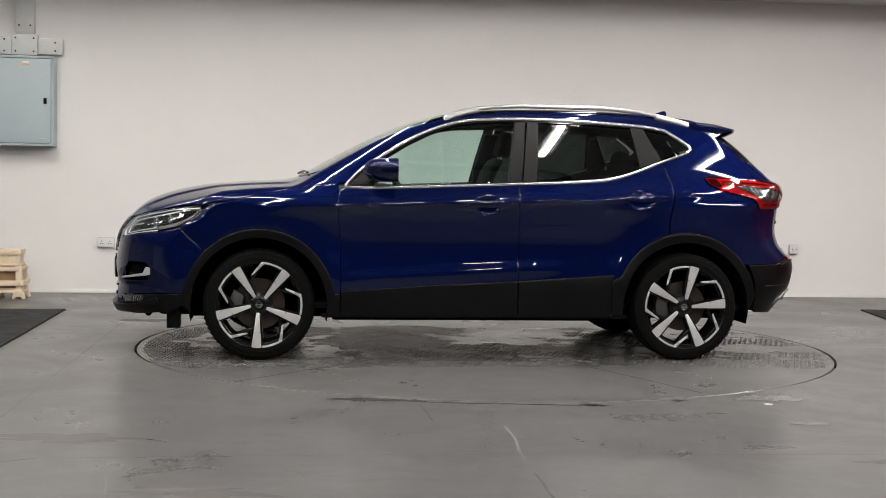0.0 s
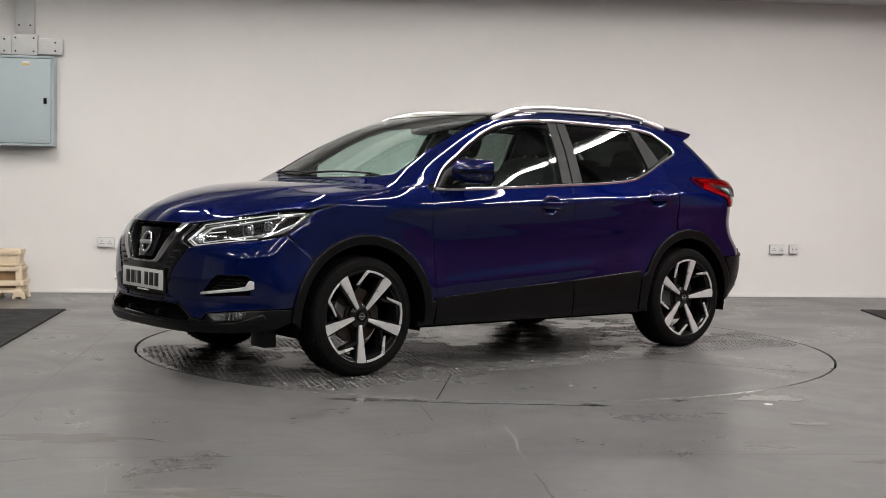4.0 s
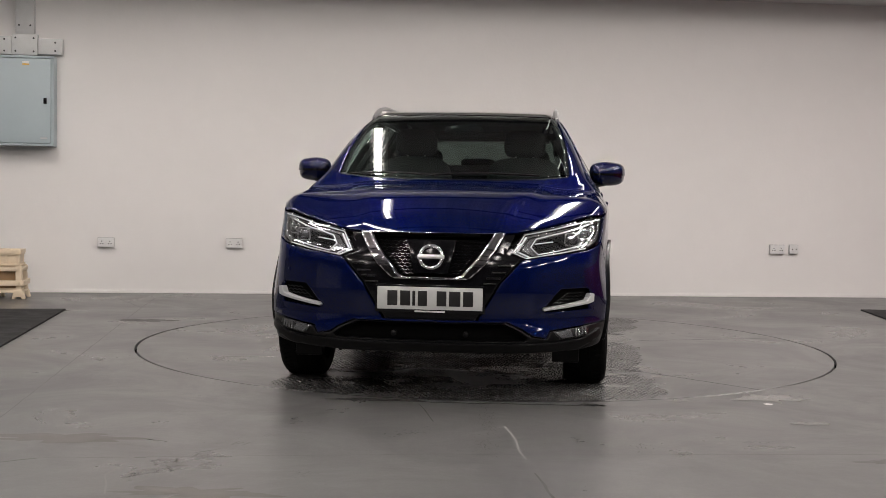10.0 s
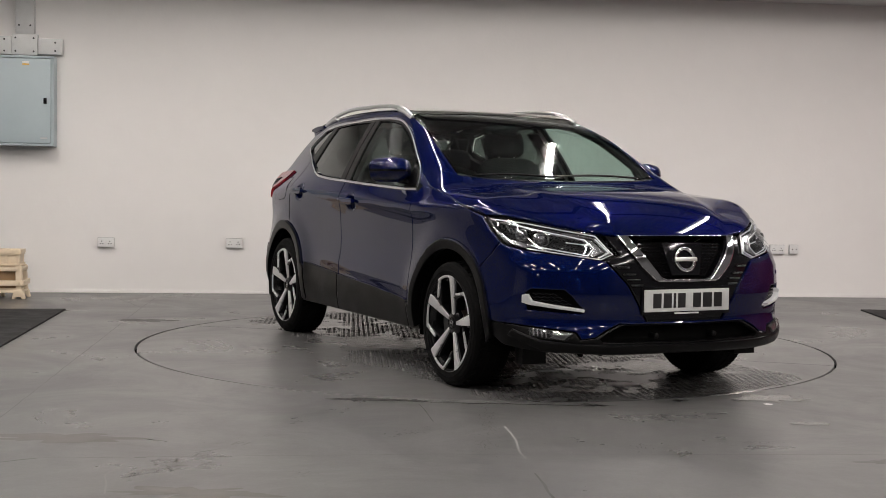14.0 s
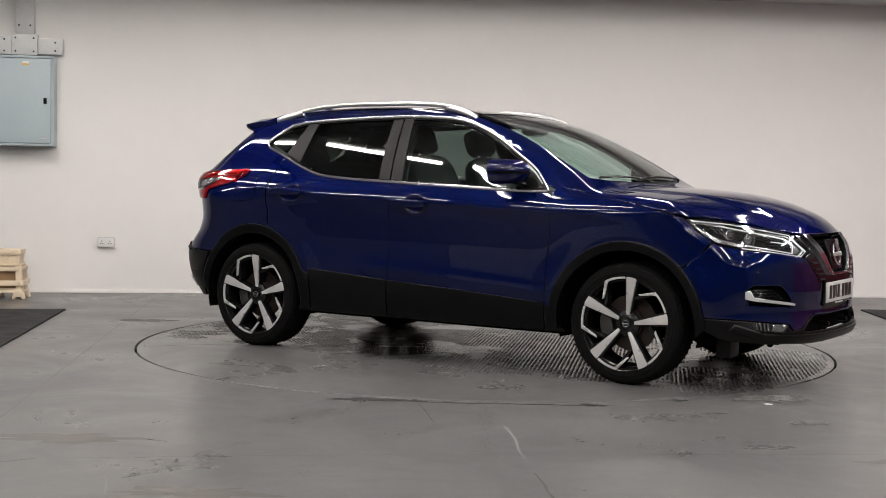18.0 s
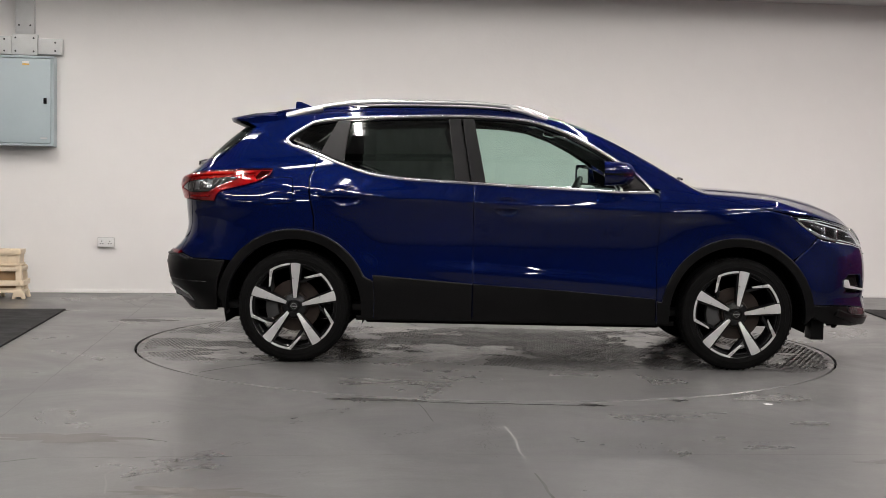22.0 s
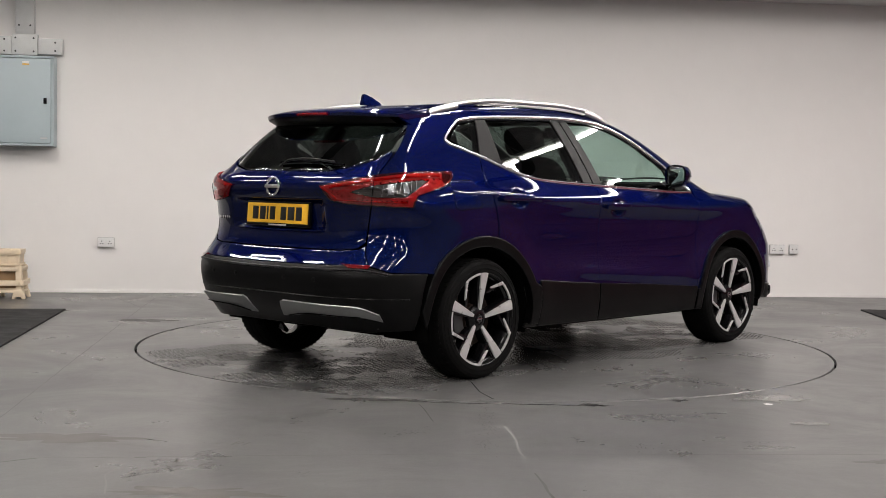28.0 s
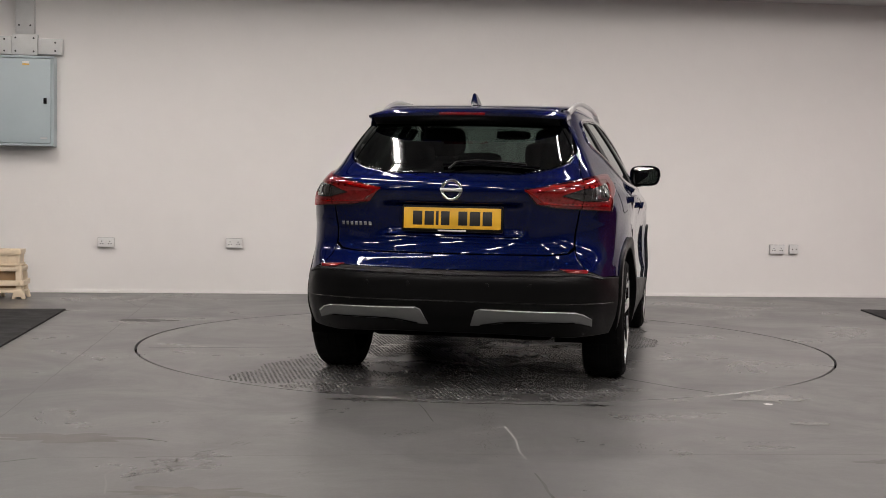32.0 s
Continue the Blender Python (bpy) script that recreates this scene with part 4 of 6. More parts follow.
cup_loop = lambda cx, cz: np.array([(cx + 0.088 * math.cos(a), cz + 0.060 * math.sin(a)) for a in np.linspace(0, 2 * math.pi, 32, endpoint=False)])
front_doors = pair("front_door", "side", np.vstack([BELT_F, [(0.845, 1.035), (0.855, 0.89), (0.838, 0.69), (0.836, 0.42), (0.836, 0.27), (-0.255, 0.27), (-0.255, 0.5), (-0.257, 0.84), (-0.257, 1.083)]]), BLUE, car, h=0.016, holes=[cup_loop(*CUPS[0])], gap=0.0015)
rear_doors = pair("rear_door", "side", np.vstack([BELT_R[::-1][::-1], [(-0.257, 1.086), (-0.257, 0.84), (-0.255, 0.5), (-0.255, 0.27), (-0.86, 0.27)], arc(RW, WZ0, ARCH, 2, 74)[:], [(-1.205, 0.87), (-1.235, 1.0), (-1.24, 1.10), (-1.20, 1.225)]]), BLUE, car, h=0.016, holes=[cup_loop(*CUPS[1])], gap=0.0015)
fenders = pair("front_wing", "side", np.vstack([SHUT, [(1.66, 0.905), (1.70, 0.868), (1.795, 0.803), (1.742, 0.737), (1.692, 0.697)], arc(FW, WZ0, ARCH, 46, 178), [(0.873, 0.27), (0.836, 0.27), (0.836, 0.42), (0.838, 0.69), (0.855, 0.89), (0.845, 1.045)]]), BLUE, car)
CORNER = [(-1.46, 1.495), (-1.53, 1.40), (-1.585, 1.25), (-1.62, 1.10), (-1.62, 0.60)]
quarters = pair("rear_quarter", "side", np.vstack([[(-1.245, 1.455)], DLO_TIP[1:], [(-1.19, 1.246), (-1.206, 1.225), (-1.246, 1.10), (-1.241, 1.0), (-1.212, 0.87)], arc(RW, WZ0, ARCH, 75, 144), curve(CORNER, 5)[::-1], [(-1.40, 1.50), (-1.25, 1.505)]]), BLUE, car, gap=0.0, edge=0.0, thick=0.0)
CORNER_T = to("tail", "side", curve(CORNER, 5))
pair("rear_corner", "tail", np.vstack([CORNER_T, deg("tail", [(57.5, .606), (46.6, .612), (40.5, .648), (39.2, .70), (39.3, .76), (40.6, .955), (42.8, 1.14), (47.6, 1.24), (52.5, 1.365), (54.0, 1.44)])]), BLUE, quarters, gap=0.0, edge=0.0, thick=0.0)

# roof side and windscreen pillar
EDGE_IN = curve([(0.975, 0.672), (0.75, 0.662), (0.55, 0.64), (0.35, 0.615), (0.17, 0.590), (-0.2, 0.555), (-0.8, 0.54), (-1.2, 0.525), (-1.46, 0.51)], 4)
LOW = to("cab", "side", np.vstack([[(0.90, 1.062)], DLO_TOP[1:] + (0, 0.003)]))
UP = to("cab", "top", EDGE_IN)
pair("roof_side", "cab", np.vstack([LOW, to("cab", "side", [(-1.25, 1.505), (-1.40, 1.50), (-1.455, 1.497)]), UP[::-1]]), BLUE, car, gap=0.0, edge=0.003, thick=0.01)

# bonnet
HOOD = deg("nose", [(0, .838), (16, .841), (26, .855), (38, .889), (54, .932), (61, .931)])
HOOD_T = to("top", "nose", curve(HOOD, 4))
SHUT_T = to("top", "side", SHUT)[::-1]
bonnet = panel("bonnet", "top", sym_y(np.vstack([HOOD_T, SHUT_T[1:], [(0.91, 0.735), (0.99, 0.66), (1.05, 0.50), (1.10, 0.25), (1.115, 0.0)]])), BLUE, car, h=0.035, gap=0.0004)
panel("scuttle", "top", sym_y([(1.112, 0), (1.095, 0.25), (1.045, 0.50), (0.985, 0.66), (0.93, 0.70), (0.965, 0.66), (1.02, 0.50), (1.06, 0.25), (1.075, 0.0)][::-1][:9]), BLACK_PLASTIC, car, off=-0.012, gap=0.0)

# roof and glass
WS = np.vstack([curve([(1.085, 0), (1.06, 0.30), (1.02, 0.50), (0.962, 0.663)], 4), curve([(0.75, 0.652), (0.55, 0.63), (0.35, 0.605), (0.185, 0.580)], 3), curve([(0.2, 0.4), (0.215, 0.0)], 3)])
panel("windscreen", "top", sym_y(WS), SCREEN_GLASS, car, "clear green-tinted windscreen", thick=0.005, off=-0.002)
panel("roof_glass", "top", sym_y(np.vstack([curve([(.205, 0), (.19, .4), (.172, .578)], 4), [(-.2, .547), (-.8, .532), (-1.0, .526), (-1.0, 0)]])), ROOF_GLASS, car, "black panoramic glass roof")
panel("roof_panel", "top", sym_y([(-1.005, 0), (-1.005, .527), (-1.2, .52), (-1.50, .50), (-1.52, 0)]), BLUE, car)

GF = [(-.262, 1.478), (-.05, 1.470), (.12, 1.446), (.285, 1.387), (.42, 1.320), (.55, 1.240), (.60, 1.205), (.632, 1.066), (.28, 1.076), (-.187, 1.096)]
GR = [(-.413, 1.478), (-.72, 1.472), (-1.02, 1.455), (-1.047, 1.203), (-.9, 1.150), (-.76, 1.126), (-.52, 1.111), (-.367, 1.105)]
GQ = [(-1.098, 1.452), (-1.25, 1.425), (-1.325, 1.375), (-1.372, 1.332), (-1.19, 1.258)]
pair("front_window", "side", GF, SIDE_GLASS, front_doors, "clear green-tinted side window", thick=0.004, off=-0.006)
pair("rear_window", "side", GR, PRIVACY, rear_doors, "dark tinted side window", thick=0.004, off=-0.006)
pair("quarter_window", "side", GQ, PRIVACY, quarters, "dark tinted quarter window", thick=0.004, off=-0.006)
pair("front_pillar_trim", "side", [(-.260, 1.483), (-.334, 1.483), (-.272, 1.094), (-.184, 1.092)], PILLAR, front_doors, off=0.002)
pair("rear_pillar_trim", "side", [(-.342, 1.483), (-.417, 1.481), (-.369, 1.102), (-.280, 1.096)], PILLAR, rear_doors, off=0.002)
pair("window_divider", "side", [(-1.015, 1.460), (-1.098, 1.456), (-1.193, 1.253), (-1.043, 1.200)], PILLAR, rear_doors, off=0.002)
pair("mirror_sail", "side", [(.602, 1.205), (.69, 1.160), (.795, 1.063), (.634, 1.062)], BLACK_PLASTIC, front_doors, off=0.003)
TOP_IN = DLO_TOP[DLO_TOP[:, 0] < 0.60]
pair("window_seal", "side", np.vstack([TOP_IN, [(-1.24, 1.43), (-1.10, 1.455), (-.72, 1.474), (-.262, 1.481), (-.05, 1.473), (.12, 1.449), (.285, 1.390), (.42, 1.323), (.55, 1.243), (.60, 1.207)]]), GLOSS_BLACK, car, gap=0.0, edge=0.0, off=-0.003)


def strip_on(mode, pts, off, radius, flat_, material, name, parents, label="", closed=False):
    P = project(mode, pts)
    P = P + normals(P) * off
    for k in (0, 1):
        q = P * (1, -1 if k else 1, 1)
        part(name, tube([tuple(v) for v in q], radius, 8, flat_, closed=closed, up=(0, 1, 0)), material, parents[k] if isinstance(parents, (list, tuple)) else parents, label)


strip_on("side", np.vstack([DLO_TOP, DLO_TIP[1:]]), 0.003, 0.0095, 0.45, STRIP, "chrome_window_strip", car, "bright chrome strip over the side windows")
strip_on("side", DLO_BOT, 0.004, 0.0085, 0.5, STRIP, "chrome_waist_strip", car, "bright chrome strip under the side windows")

# tail
GLASS_T = deg("tail", [(0, 1.150), (23, 1.147), (33, 1.174), (41, 1.216), (46.5, 1.268), (51.5, 1.37), (53, 1.45), (30, 1.478), (0, 1.484)])
tail_gate = panel("tailgate", "tail", sym(deg("tail", [(0, .722), (31, .724), (36.5, .735), (38.85, .765), (40.3, .955), (42.5, 1.14), (46.8, 1.24), (46.5, 1.262), (41.4, 1.211), (33.3, 1.169), (23, 1.142), (0, 1.145)])), BLUE, car, gap=0.001)
panel("rear_window", "tail", sym(GLASS_T), DARK_GLASS, tail_gate, "dark tinted rear window", thick=0.004, off=-0.004)
panel("bumper_skin", "tail", sym(deg("tail", [(0, .640), (27, .645), (40.3, .6495), (39.05, .70), (38.95, .752), (36.8, .7305), (31, .7205), (0, .7185)])), BLUE, car, "blue painted upper rear bumper")
rear_bumper = panel("rear_bumper", "tail", sym(deg("tail", [(0, .637), (27, .642), (37, .648), (42, .632), (46.6, .608), (57.8, .602), (56.2, .50), (55.3, .38), (54, .30), (40, .285), (20, .30), (0, .30)])), BLACK_PLASTIC, car, "textured black lower rear bumper", off=0.006)
panel("silver_insert", "tail", deg("tail", [(43.5, .395), (37.5, .434), (10.2, .445), (8.5, .432), (7.0, .350), (10.5, .352), (19.5, .375), (39.5, .372), (44.8, .350)]), SILVER_TRIM, rear_bumper, "silver lower bumper insert", off=0.014)
panel("silver_insert", "tail", deg("tail", [(43.5, .395), (37.5, .434), (10.2, .445), (8.5, .432), (7.0, .350), (10.5, .352), (19.5, .375), (39.5, .372), (44.8, .350)]), SILVER_TRIM, rear_bumper, "silver lower bumper insert", off=0.014, mirror=True)
pair("bumper_reflector", "tail", deg("tail", [(41.2, .648), (32.2, .652), (34.6, .629), (40.2, .626)]), RED_LENS, rear_bumper, "red reflector in the rear bumper", off=0.012)

# nose
HEAD = deg("nose", [(21.0, .752), (25.8, .840), (27.0, .851), (36, .877), (46, .902), (54, .922), (62.8, .924), (61, .890), (57.5, .838), (53.5, .795), (47, .772), (40, .757), (32, .742), (25.4, .722)])
BLACK_V = deg("nose", [(0, .835), (16, .838), (24.5, .846), (20.6, .752), (24.5, .724), (18.3, .602), (14.5, .479), (12.2, .412), (0, .412)])
GRILLE = deg("nose", [(0, .832), (17.3, .834), (13.0, .742), (8.3, .642), (6.5, .632), (0, .632)])
CHROME_V = deg("nose", [(21.4, .842), (14.8, .69), (11.0, .627), (9.5, .616), (0, .614), (0, .628), (6.6, .628), (8.6, .640), (13.2, .738), (17.8, .836)])
INTAKE = deg("nose", [(45.3, .556), (43.6, .576), (35.2, .574), (33.4, .545), (31.4, .500), (29.8, .474), (31.0, .460), (44.6, .472)])
FRONT = deg("nose", [(24.6, .718), (32, .737), (40, .752), (47, .767), (53.0, .786), (54.35, .797), (57.8, .735), (60.6, .695), (63.4, .642), (62.2, .60), (59.8, .50), (57.9, .40), (49.3, .397), (44.3, .392), (38.5, .382), (32, .370), (30.6, .332), (27.0, .345), (24.5, .378), (20.5, .412), (12.6, .410), (14.8, .479), (18.6, .602)])
pair("front_bumper", "nose", FRONT, BLUE, car, holes=[INTAKE])
front_trim = panel("grille_surround", "nose", sym(BLACK_V), GLOSS_BLACK, car, "gloss black grille surround", holes=[sym(GRILLE)], thick=0.05, off=-0.004)
panel("grille_back", "nose", sym(GRILLE), DARK, front_trim, off=-0.05, gap=-0.01)
panel("chrome_v", "nose", sym(CHROME_V), BRIGHT, front_trim, "chrome V-shaped grille bar", off=0.012, thick=0.03, edge=0.008, h=0.02)
pair("air_intake", "nose", INTAKE, DARK, car, "black honeycomb side intake", off=-0.035, gap=-0.01, thick=0.0)
LOWER = [(0, .407), (12.2, .407), (20.3, .409), (24.3, .375), (26.8, .342), (30.8, .329), (32.2, .367), (38.5, .379), (44.3, .389), (49.3, .394), (57.7, .396), (57, .33), (52, .285), (40, .262), (23, .255), (0, .258)]
lower = panel("lower_bumper", "nose", sym(deg("nose", LOWER)), BLACK_PLASTIC, car, "black lower front bumper", holes=[sym(deg("nose", [(0, .400), (12, .400), (19.6, .401), (23.4, .370), (25.8, .336), (25, .320), (0, .314)]))], off=-0.002, thick=0.02)
panel("lower_intake", "nose", sym(deg("nose", [(0, .405), (12, .405), (20.4, .404), (24.4, .372), (27, .335), (26, .310), (0, .306)])), DARK, lower, off=-0.06, gap=-0.02, thick=0.0)
panel("lip", "nose", sym(deg("nose", [(0, .308), (23, .312), (33, .316), (41, .328), (48.5, .375), (50, .34), (41, .280), (33, .268), (23, .262), (0, .264)])), BLACK_PLASTIC, lower, "black front lip", off=0.014, edge=0.01)

# dark liner behind the panels, below the windows
pair("liner", "side", np.vstack([[(1.6, .90), (1.0, 1.03), (-1.3, 1.06), (-1.65, 1.05), (-1.70, .62)], arc(RW, WZ0, .43, 140, 0), [(-.86, .26), (.86, .26)], arc(FW, WZ0, .43, 180, 40)]), DARK, car, off=-0.022, gap=0.0, edge=0.0, thick=0.0, h=0.06)
panel("liner", "nose", sym(deg("nose", [(0, .82), (26, .83), (55, .88), (57, .5), (54, .30), (0, .30)])), DARK, car, off=-0.075, gap=0.0, edge=0.0, thick=0.0, h=0.06)
panel("liner", "tail", sym(deg("tail", [(0, 1.12), (40, 1.13), (55, 1.10), (57, .5), (54, .30), (0, .30)])), DARK, car, off=-0.03, gap=0.0, edge=0.0, thick=0.0, h=0.06)

# black cladding
pair("door_cladding", "side", [(0.834, .405), (0.834, .424), (.30, .462), (-.253, .492), (-.253, .265), (0.834, .265)], BLACK_PLASTIC, front_doors, off=0.012, edge=0.008)
pair("door_cladding", "side", [(-.257, .493), (-.70, .524), (-.853, .536), (-.838, .40), (-.842, .265), (-.257, .265)], BLACK_PLASTIC, rear_doors, off=0.012, edge=0.008)
pair("sill", "side", [(0.95, .285), (-0.95, .285), (-0.95, .258), (0.95, .258)], BLACK_PLASTIC, car, off=0.0)
pair("arch_trim", "side", np.vstack([arc(FW, WZ0, .405, -8, 188, 30), [(0.845, .27), (0.838, .41)], arc(FW, WZ0, .460, 171, 0, 30)]), BLACK_PLASTIC, fenders, "black wheel arch trim", off=0.016, edge=0.01, thick=0.05)
pair("arch_trim", "side", np.vstack([arc(RW, WZ0, .405, -8, 188, 30), arc(RW, WZ0 + .003, .464, 172, 24, 30), [(-.848, .50), (-.838, .40), (-.845, .28)]]), BLACK_PLASTIC, quarters, "black wheel arch trim", off=0.016, edge=0.01, thick=0.05)
for cx in (FW, RW):
    for s in (1, -1):
        bm = bmesh.new()
        n = 28
        ra = [(cx + 0.42 * math.cos(math.pi * (i / n * 1.16 - 0.08)), WZ0 + 0.42 * math.sin(math.pi * (i / n * 1.16 - 0.08))) for i in range(n + 1)]
        a = [bm.verts.new((x, s * 0.86, z)) for x, z in ra]
        b = [bm.verts.new((x, s * 0.52, z)) for x, z in ra]
        for i in range(n):
            bm.faces.new((a[i], a[i + 1], b[i + 1], b[i]))
        bm.faces.new(b)
        part("arch_liner", bm, DARK, car, "black wheel arch liner")
bm = bmesh.new()
add_box(bm, (-1.75, -0.50, 0.235), (1.95, 0.50, 0.33), 0.03)
add_box(bm, (-0.9, -0.78, 0.235), (0.88, 0.78, 0.30), 0.02)
for i in range(9):
    y = -0.48 + 0.12 * i
    merge(bm, prism([(1.98, 0.262), (2.05, 0.268), (2.02, 0.226), (2.0, 0.226)], y - 0.006, y + 0.006, 0.0, Matrix(((1, 0, 0, 0), (0, 0, 1, 0), (0, 1, 0, 0), (0, 0, 0, 1)))))
part("underbody", bm, DARK, car)


# ---------- car details ----------


def at(mode, u, v, off=0.0, mirror=False):
    """Place and outward normal at an outline point."""
    P = project(mode, deg(mode, [(u, v)]))
    n = normals(P)
    p = (P + n * off)[0]
    s = np.array((1, -1 if mirror else 1, 1))
    return Vector(p * s), Vector(n[0] * s)


def placed(p, n, up=(0, 0, 1)):
    """A pose whose z axis is n and whose y axis is near up."""
    n = n.normalized()
    x = Vector(up).cross(n).normalized()
    y = n.cross(x)
    m = Matrix((x, y, n)).transposed().to_4x4()
    m.translation = p
    return m


def torus(R, r, n=36, k=10, flat_=1.0):
    bm = bmesh.new()
    L = [[bm.verts.new(((R + r * math.cos(2 * math.pi * j / k)) * math.cos(2 * math.pi * i / n), (R + r * math.cos(2 * math.pi * j / k)) * math.sin(2 * math.pi * i / n), flat_ * r * math.sin(2 * math.pi * j / k))) for j in range(k)] for i in range(n)]
    for i in range(n):
        for j in range(k):
            bm.faces.new((L[i][j], L[(i + 1) % n][j], L[(i + 1) % n][(j + 1) % k], L[i][(j + 1) % k]))
    return bm


def moved(bm, m):
    bmesh.ops.transform(bm, matrix=m, verts=bm.verts)
    return bm


# wheels
def wheel_meshes():
    out = {}
    tyre = lathe([(0.246, -0.108), (0.262, -0.113), (0.300, -0.116), (0.322, -0.106), (0.331, -0.092), (0.335, -0.05), (0.3355, 0.0), (0.335, 0.05), (0.331, 0.092), (0.322, 0.106), (0.300, 0.116), (0.262, 0.113), (0.246, 0.108)], 72, closed=True)
    # tread blocks: slanted ribs across the tyre and three grooves
    for i in range(64):
        a = 2 * math.pi * i / 64
        for z0, z1, tw in ((-0.090, -0.050, 0.05), (0.050, 0.090, -0.05)):
            vs = []
            for z, da in ((z0, 0.0), (z1, tw)):
                for w in (-0.016, 0.016):
                    for r in (0.333, 0.3375):
                        vs.append(tyre.verts.new((r * math.cos(a + da + w), r * math.sin(a + da + w), z)))
            for f in ((0, 2, 3, 1), (4, 5, 7, 6), (1, 3, 7, 5), (0, 1, 5, 4), (2, 6, 7, 3)):
                tyre.faces.new([vs[q] for q in f])
    for z in (-0.022, 0.022):
        merge(tyre, moved(torus(0.3345, 0.0035, 64, 6), Matrix.Translation((0, 0, z))))
    merge(tyre, moved(torus(0.285, 0.0025, 64, 6), Matrix.Translation((0, 0, 0.1155))))
    merge(tyre, moved(torus(0.308, 0.0025, 64, 6), Matrix.Translation((0, 0, 0.1125))))
    out["tyre"] = (tyre, RUBBER, "")
    out["rim"] = (lathe([(0.245, -0.105), (0.248, -0.10), (0.225, -0.06), (0.222, 0.05), (0.236, 0.088), (0.252, 0.098), (0.262, 0.104), (0.2635, 0.110), (0.2615, 0.1145), (0.257, 0.113), (0.246, 0.100), (0.236, 0.080), (0.228, 0.05), (0.232, -0.06), (0.240, -0.10)], 72, closed=True), WHEEL_BLACK, "gloss black alloy rim")
    out["brake_disc"] = (lathe([(0.05, 0.0), (0.155, 0.0), (0.155, 0.022), (0.085, 0.022), (0.08, 0.05), (0.05, 0.05)], 48, closed=True), DISC, "rusty brown brake disc")
    cal = bmesh.new()
    pts = [(0.10 * math.cos(a), 0.10 * math.sin(a)) for a in np.radians([150, 165, 180, 195, 210])] + [(0.175 * math.cos(a), 0.175 * math.sin(a)) for a in np.radians([210, 195, 180, 165, 150])]
    merge(cal, prism(pts, -0.01, 0.055, 0.006))
    out["caliper"] = (cal, CALIPER, "grey brake caliper")
    out["hub"] = (lathe([(0.0, 0.03), (0.075, 0.03), (0.072, 0.072), (0.055, 0.085), (0.034, 0.088), (0.030, 0.083), (0.0, 0.084)], 40), WHEEL_BLACK, "")
    out["centre_cap"] = (lathe([(0.0, 0.082), (0.027, 0.082), (0.027, 0.088), (0.024, 0.0905), (0.0, 0.0905)], 32), GLOSS_BLACK, "black centre cap with chrome ring")
    ring = moved(torus(0.017, 0.0022, 28, 8), Matrix.Translation((0, 0, 0.0912)))
    add_box(ring, (-0.021, -0.0035, 0.0895), (0.021, 0.0035, 0.0925), 0.001)
    out["cap_badge"] = (ring, CHROME, "chrome ring badge")
    # one machined spoke pointing along +x, its black back, and the hooked rim segment
    sp = prism([(0.050, -0.0085), (0.257, -0.030), (0.2605, -0.010), (0.2605, 0.012), (0.257, 0.030), (0.050, 0.0095)][::1], 0.088, 0.0985, 0.002)
    for v in sp.verts:
        r = math.hypot(v.co.x, v.co.y)
        v.co.z += 0.027 * (r / 0.26) ** 2 - 0.010
        v.co.y += 0.010 * (r / 0.26 - 0.5)
    out["spoke"] = (sp, MACHINED, "bright machined spoke")
    bk = prism([(0.045, -0.016), (0.254, -0.042), (0.254, 0.044), (0.045, 0.017)], 0.035, 0.088, 0.004)
    for v in bk.verts:
        r = math.hypot(v.co.x, v.co.y)
        v.co.z += 0.024 * (r / 0.26) ** 2 - 0.010
        v.co.y += 0.010 * (r / 0.26 - 0.5)
    out["spoke_back"] = (bk, WHEEL_BLACK, "")
    a = np.radians(np.linspace(9, 37, 9))
    outer, inner = [(0.2605 * math.cos(t), 0.2605 * math.sin(t)) for t in a], [(0.248 * math.cos(t), 0.248 * math.sin(t)) for t in a]
    c, e = np.radians(37), np.radians(56)
    tip = [(0.186 * math.cos(e), 0.186 * math.sin(e)), (0.184 * math.cos(e - 0.075), 0.184 * math.sin(e - 0.075))]
    hook = prism(outer + tip + [(0.240 * math.cos(c - 0.03), 0.240 * math.sin(c - 0.03))] + inner[:-1][::-1], 0.107, 0.1165, 0.0015)
    for v in hook.verts:
        r = math.hypot(v.co.x, v.co.y)
        v.co.z += 0.05 * (r - 0.26) * 0.6
    out["hook"] = (hook, MACHINED, "bright machined rim segment")
    hb = prism([(0.252 * math.cos(c - 0.06), 0.252 * math.sin(c - 0.06)), (0.252 * math.cos(c + 0.05), 0.252 * math.sin(c + 0.05)), (0.150 * math.cos(e + 0.16), 0.150 * math.sin(e + 0.16)), (0.150 * math.cos(e - 0.02), 0.150 * math.sin(e - 0.02))], 0.05, 0.105, 0.003)
    out["hook_back"] = (hb, WHEEL_BLACK, "")
    nut = lathe([(0.0095, 0.060), (0.0095, 0.074), (0.006, 0.077)], 6)
    out["wheel_nut"] = (nut, CALIPER, "steel wheel nut")
    meshes = {}
    for k, (bm, mat, lab) in out.items():
        me = bpy.data.meshes.new(k)
        bmesh.ops.recalc_face_normals(bm, faces=bm.faces)
        for f in bm.faces:
            f.smooth = True
        bm.to_mesh(me)
        bm.free()
        me.set_sharp_from_angle(angle=radians(32))
        me.materials.append(mat)
        meshes[k] = (me, lab)
    return meshes


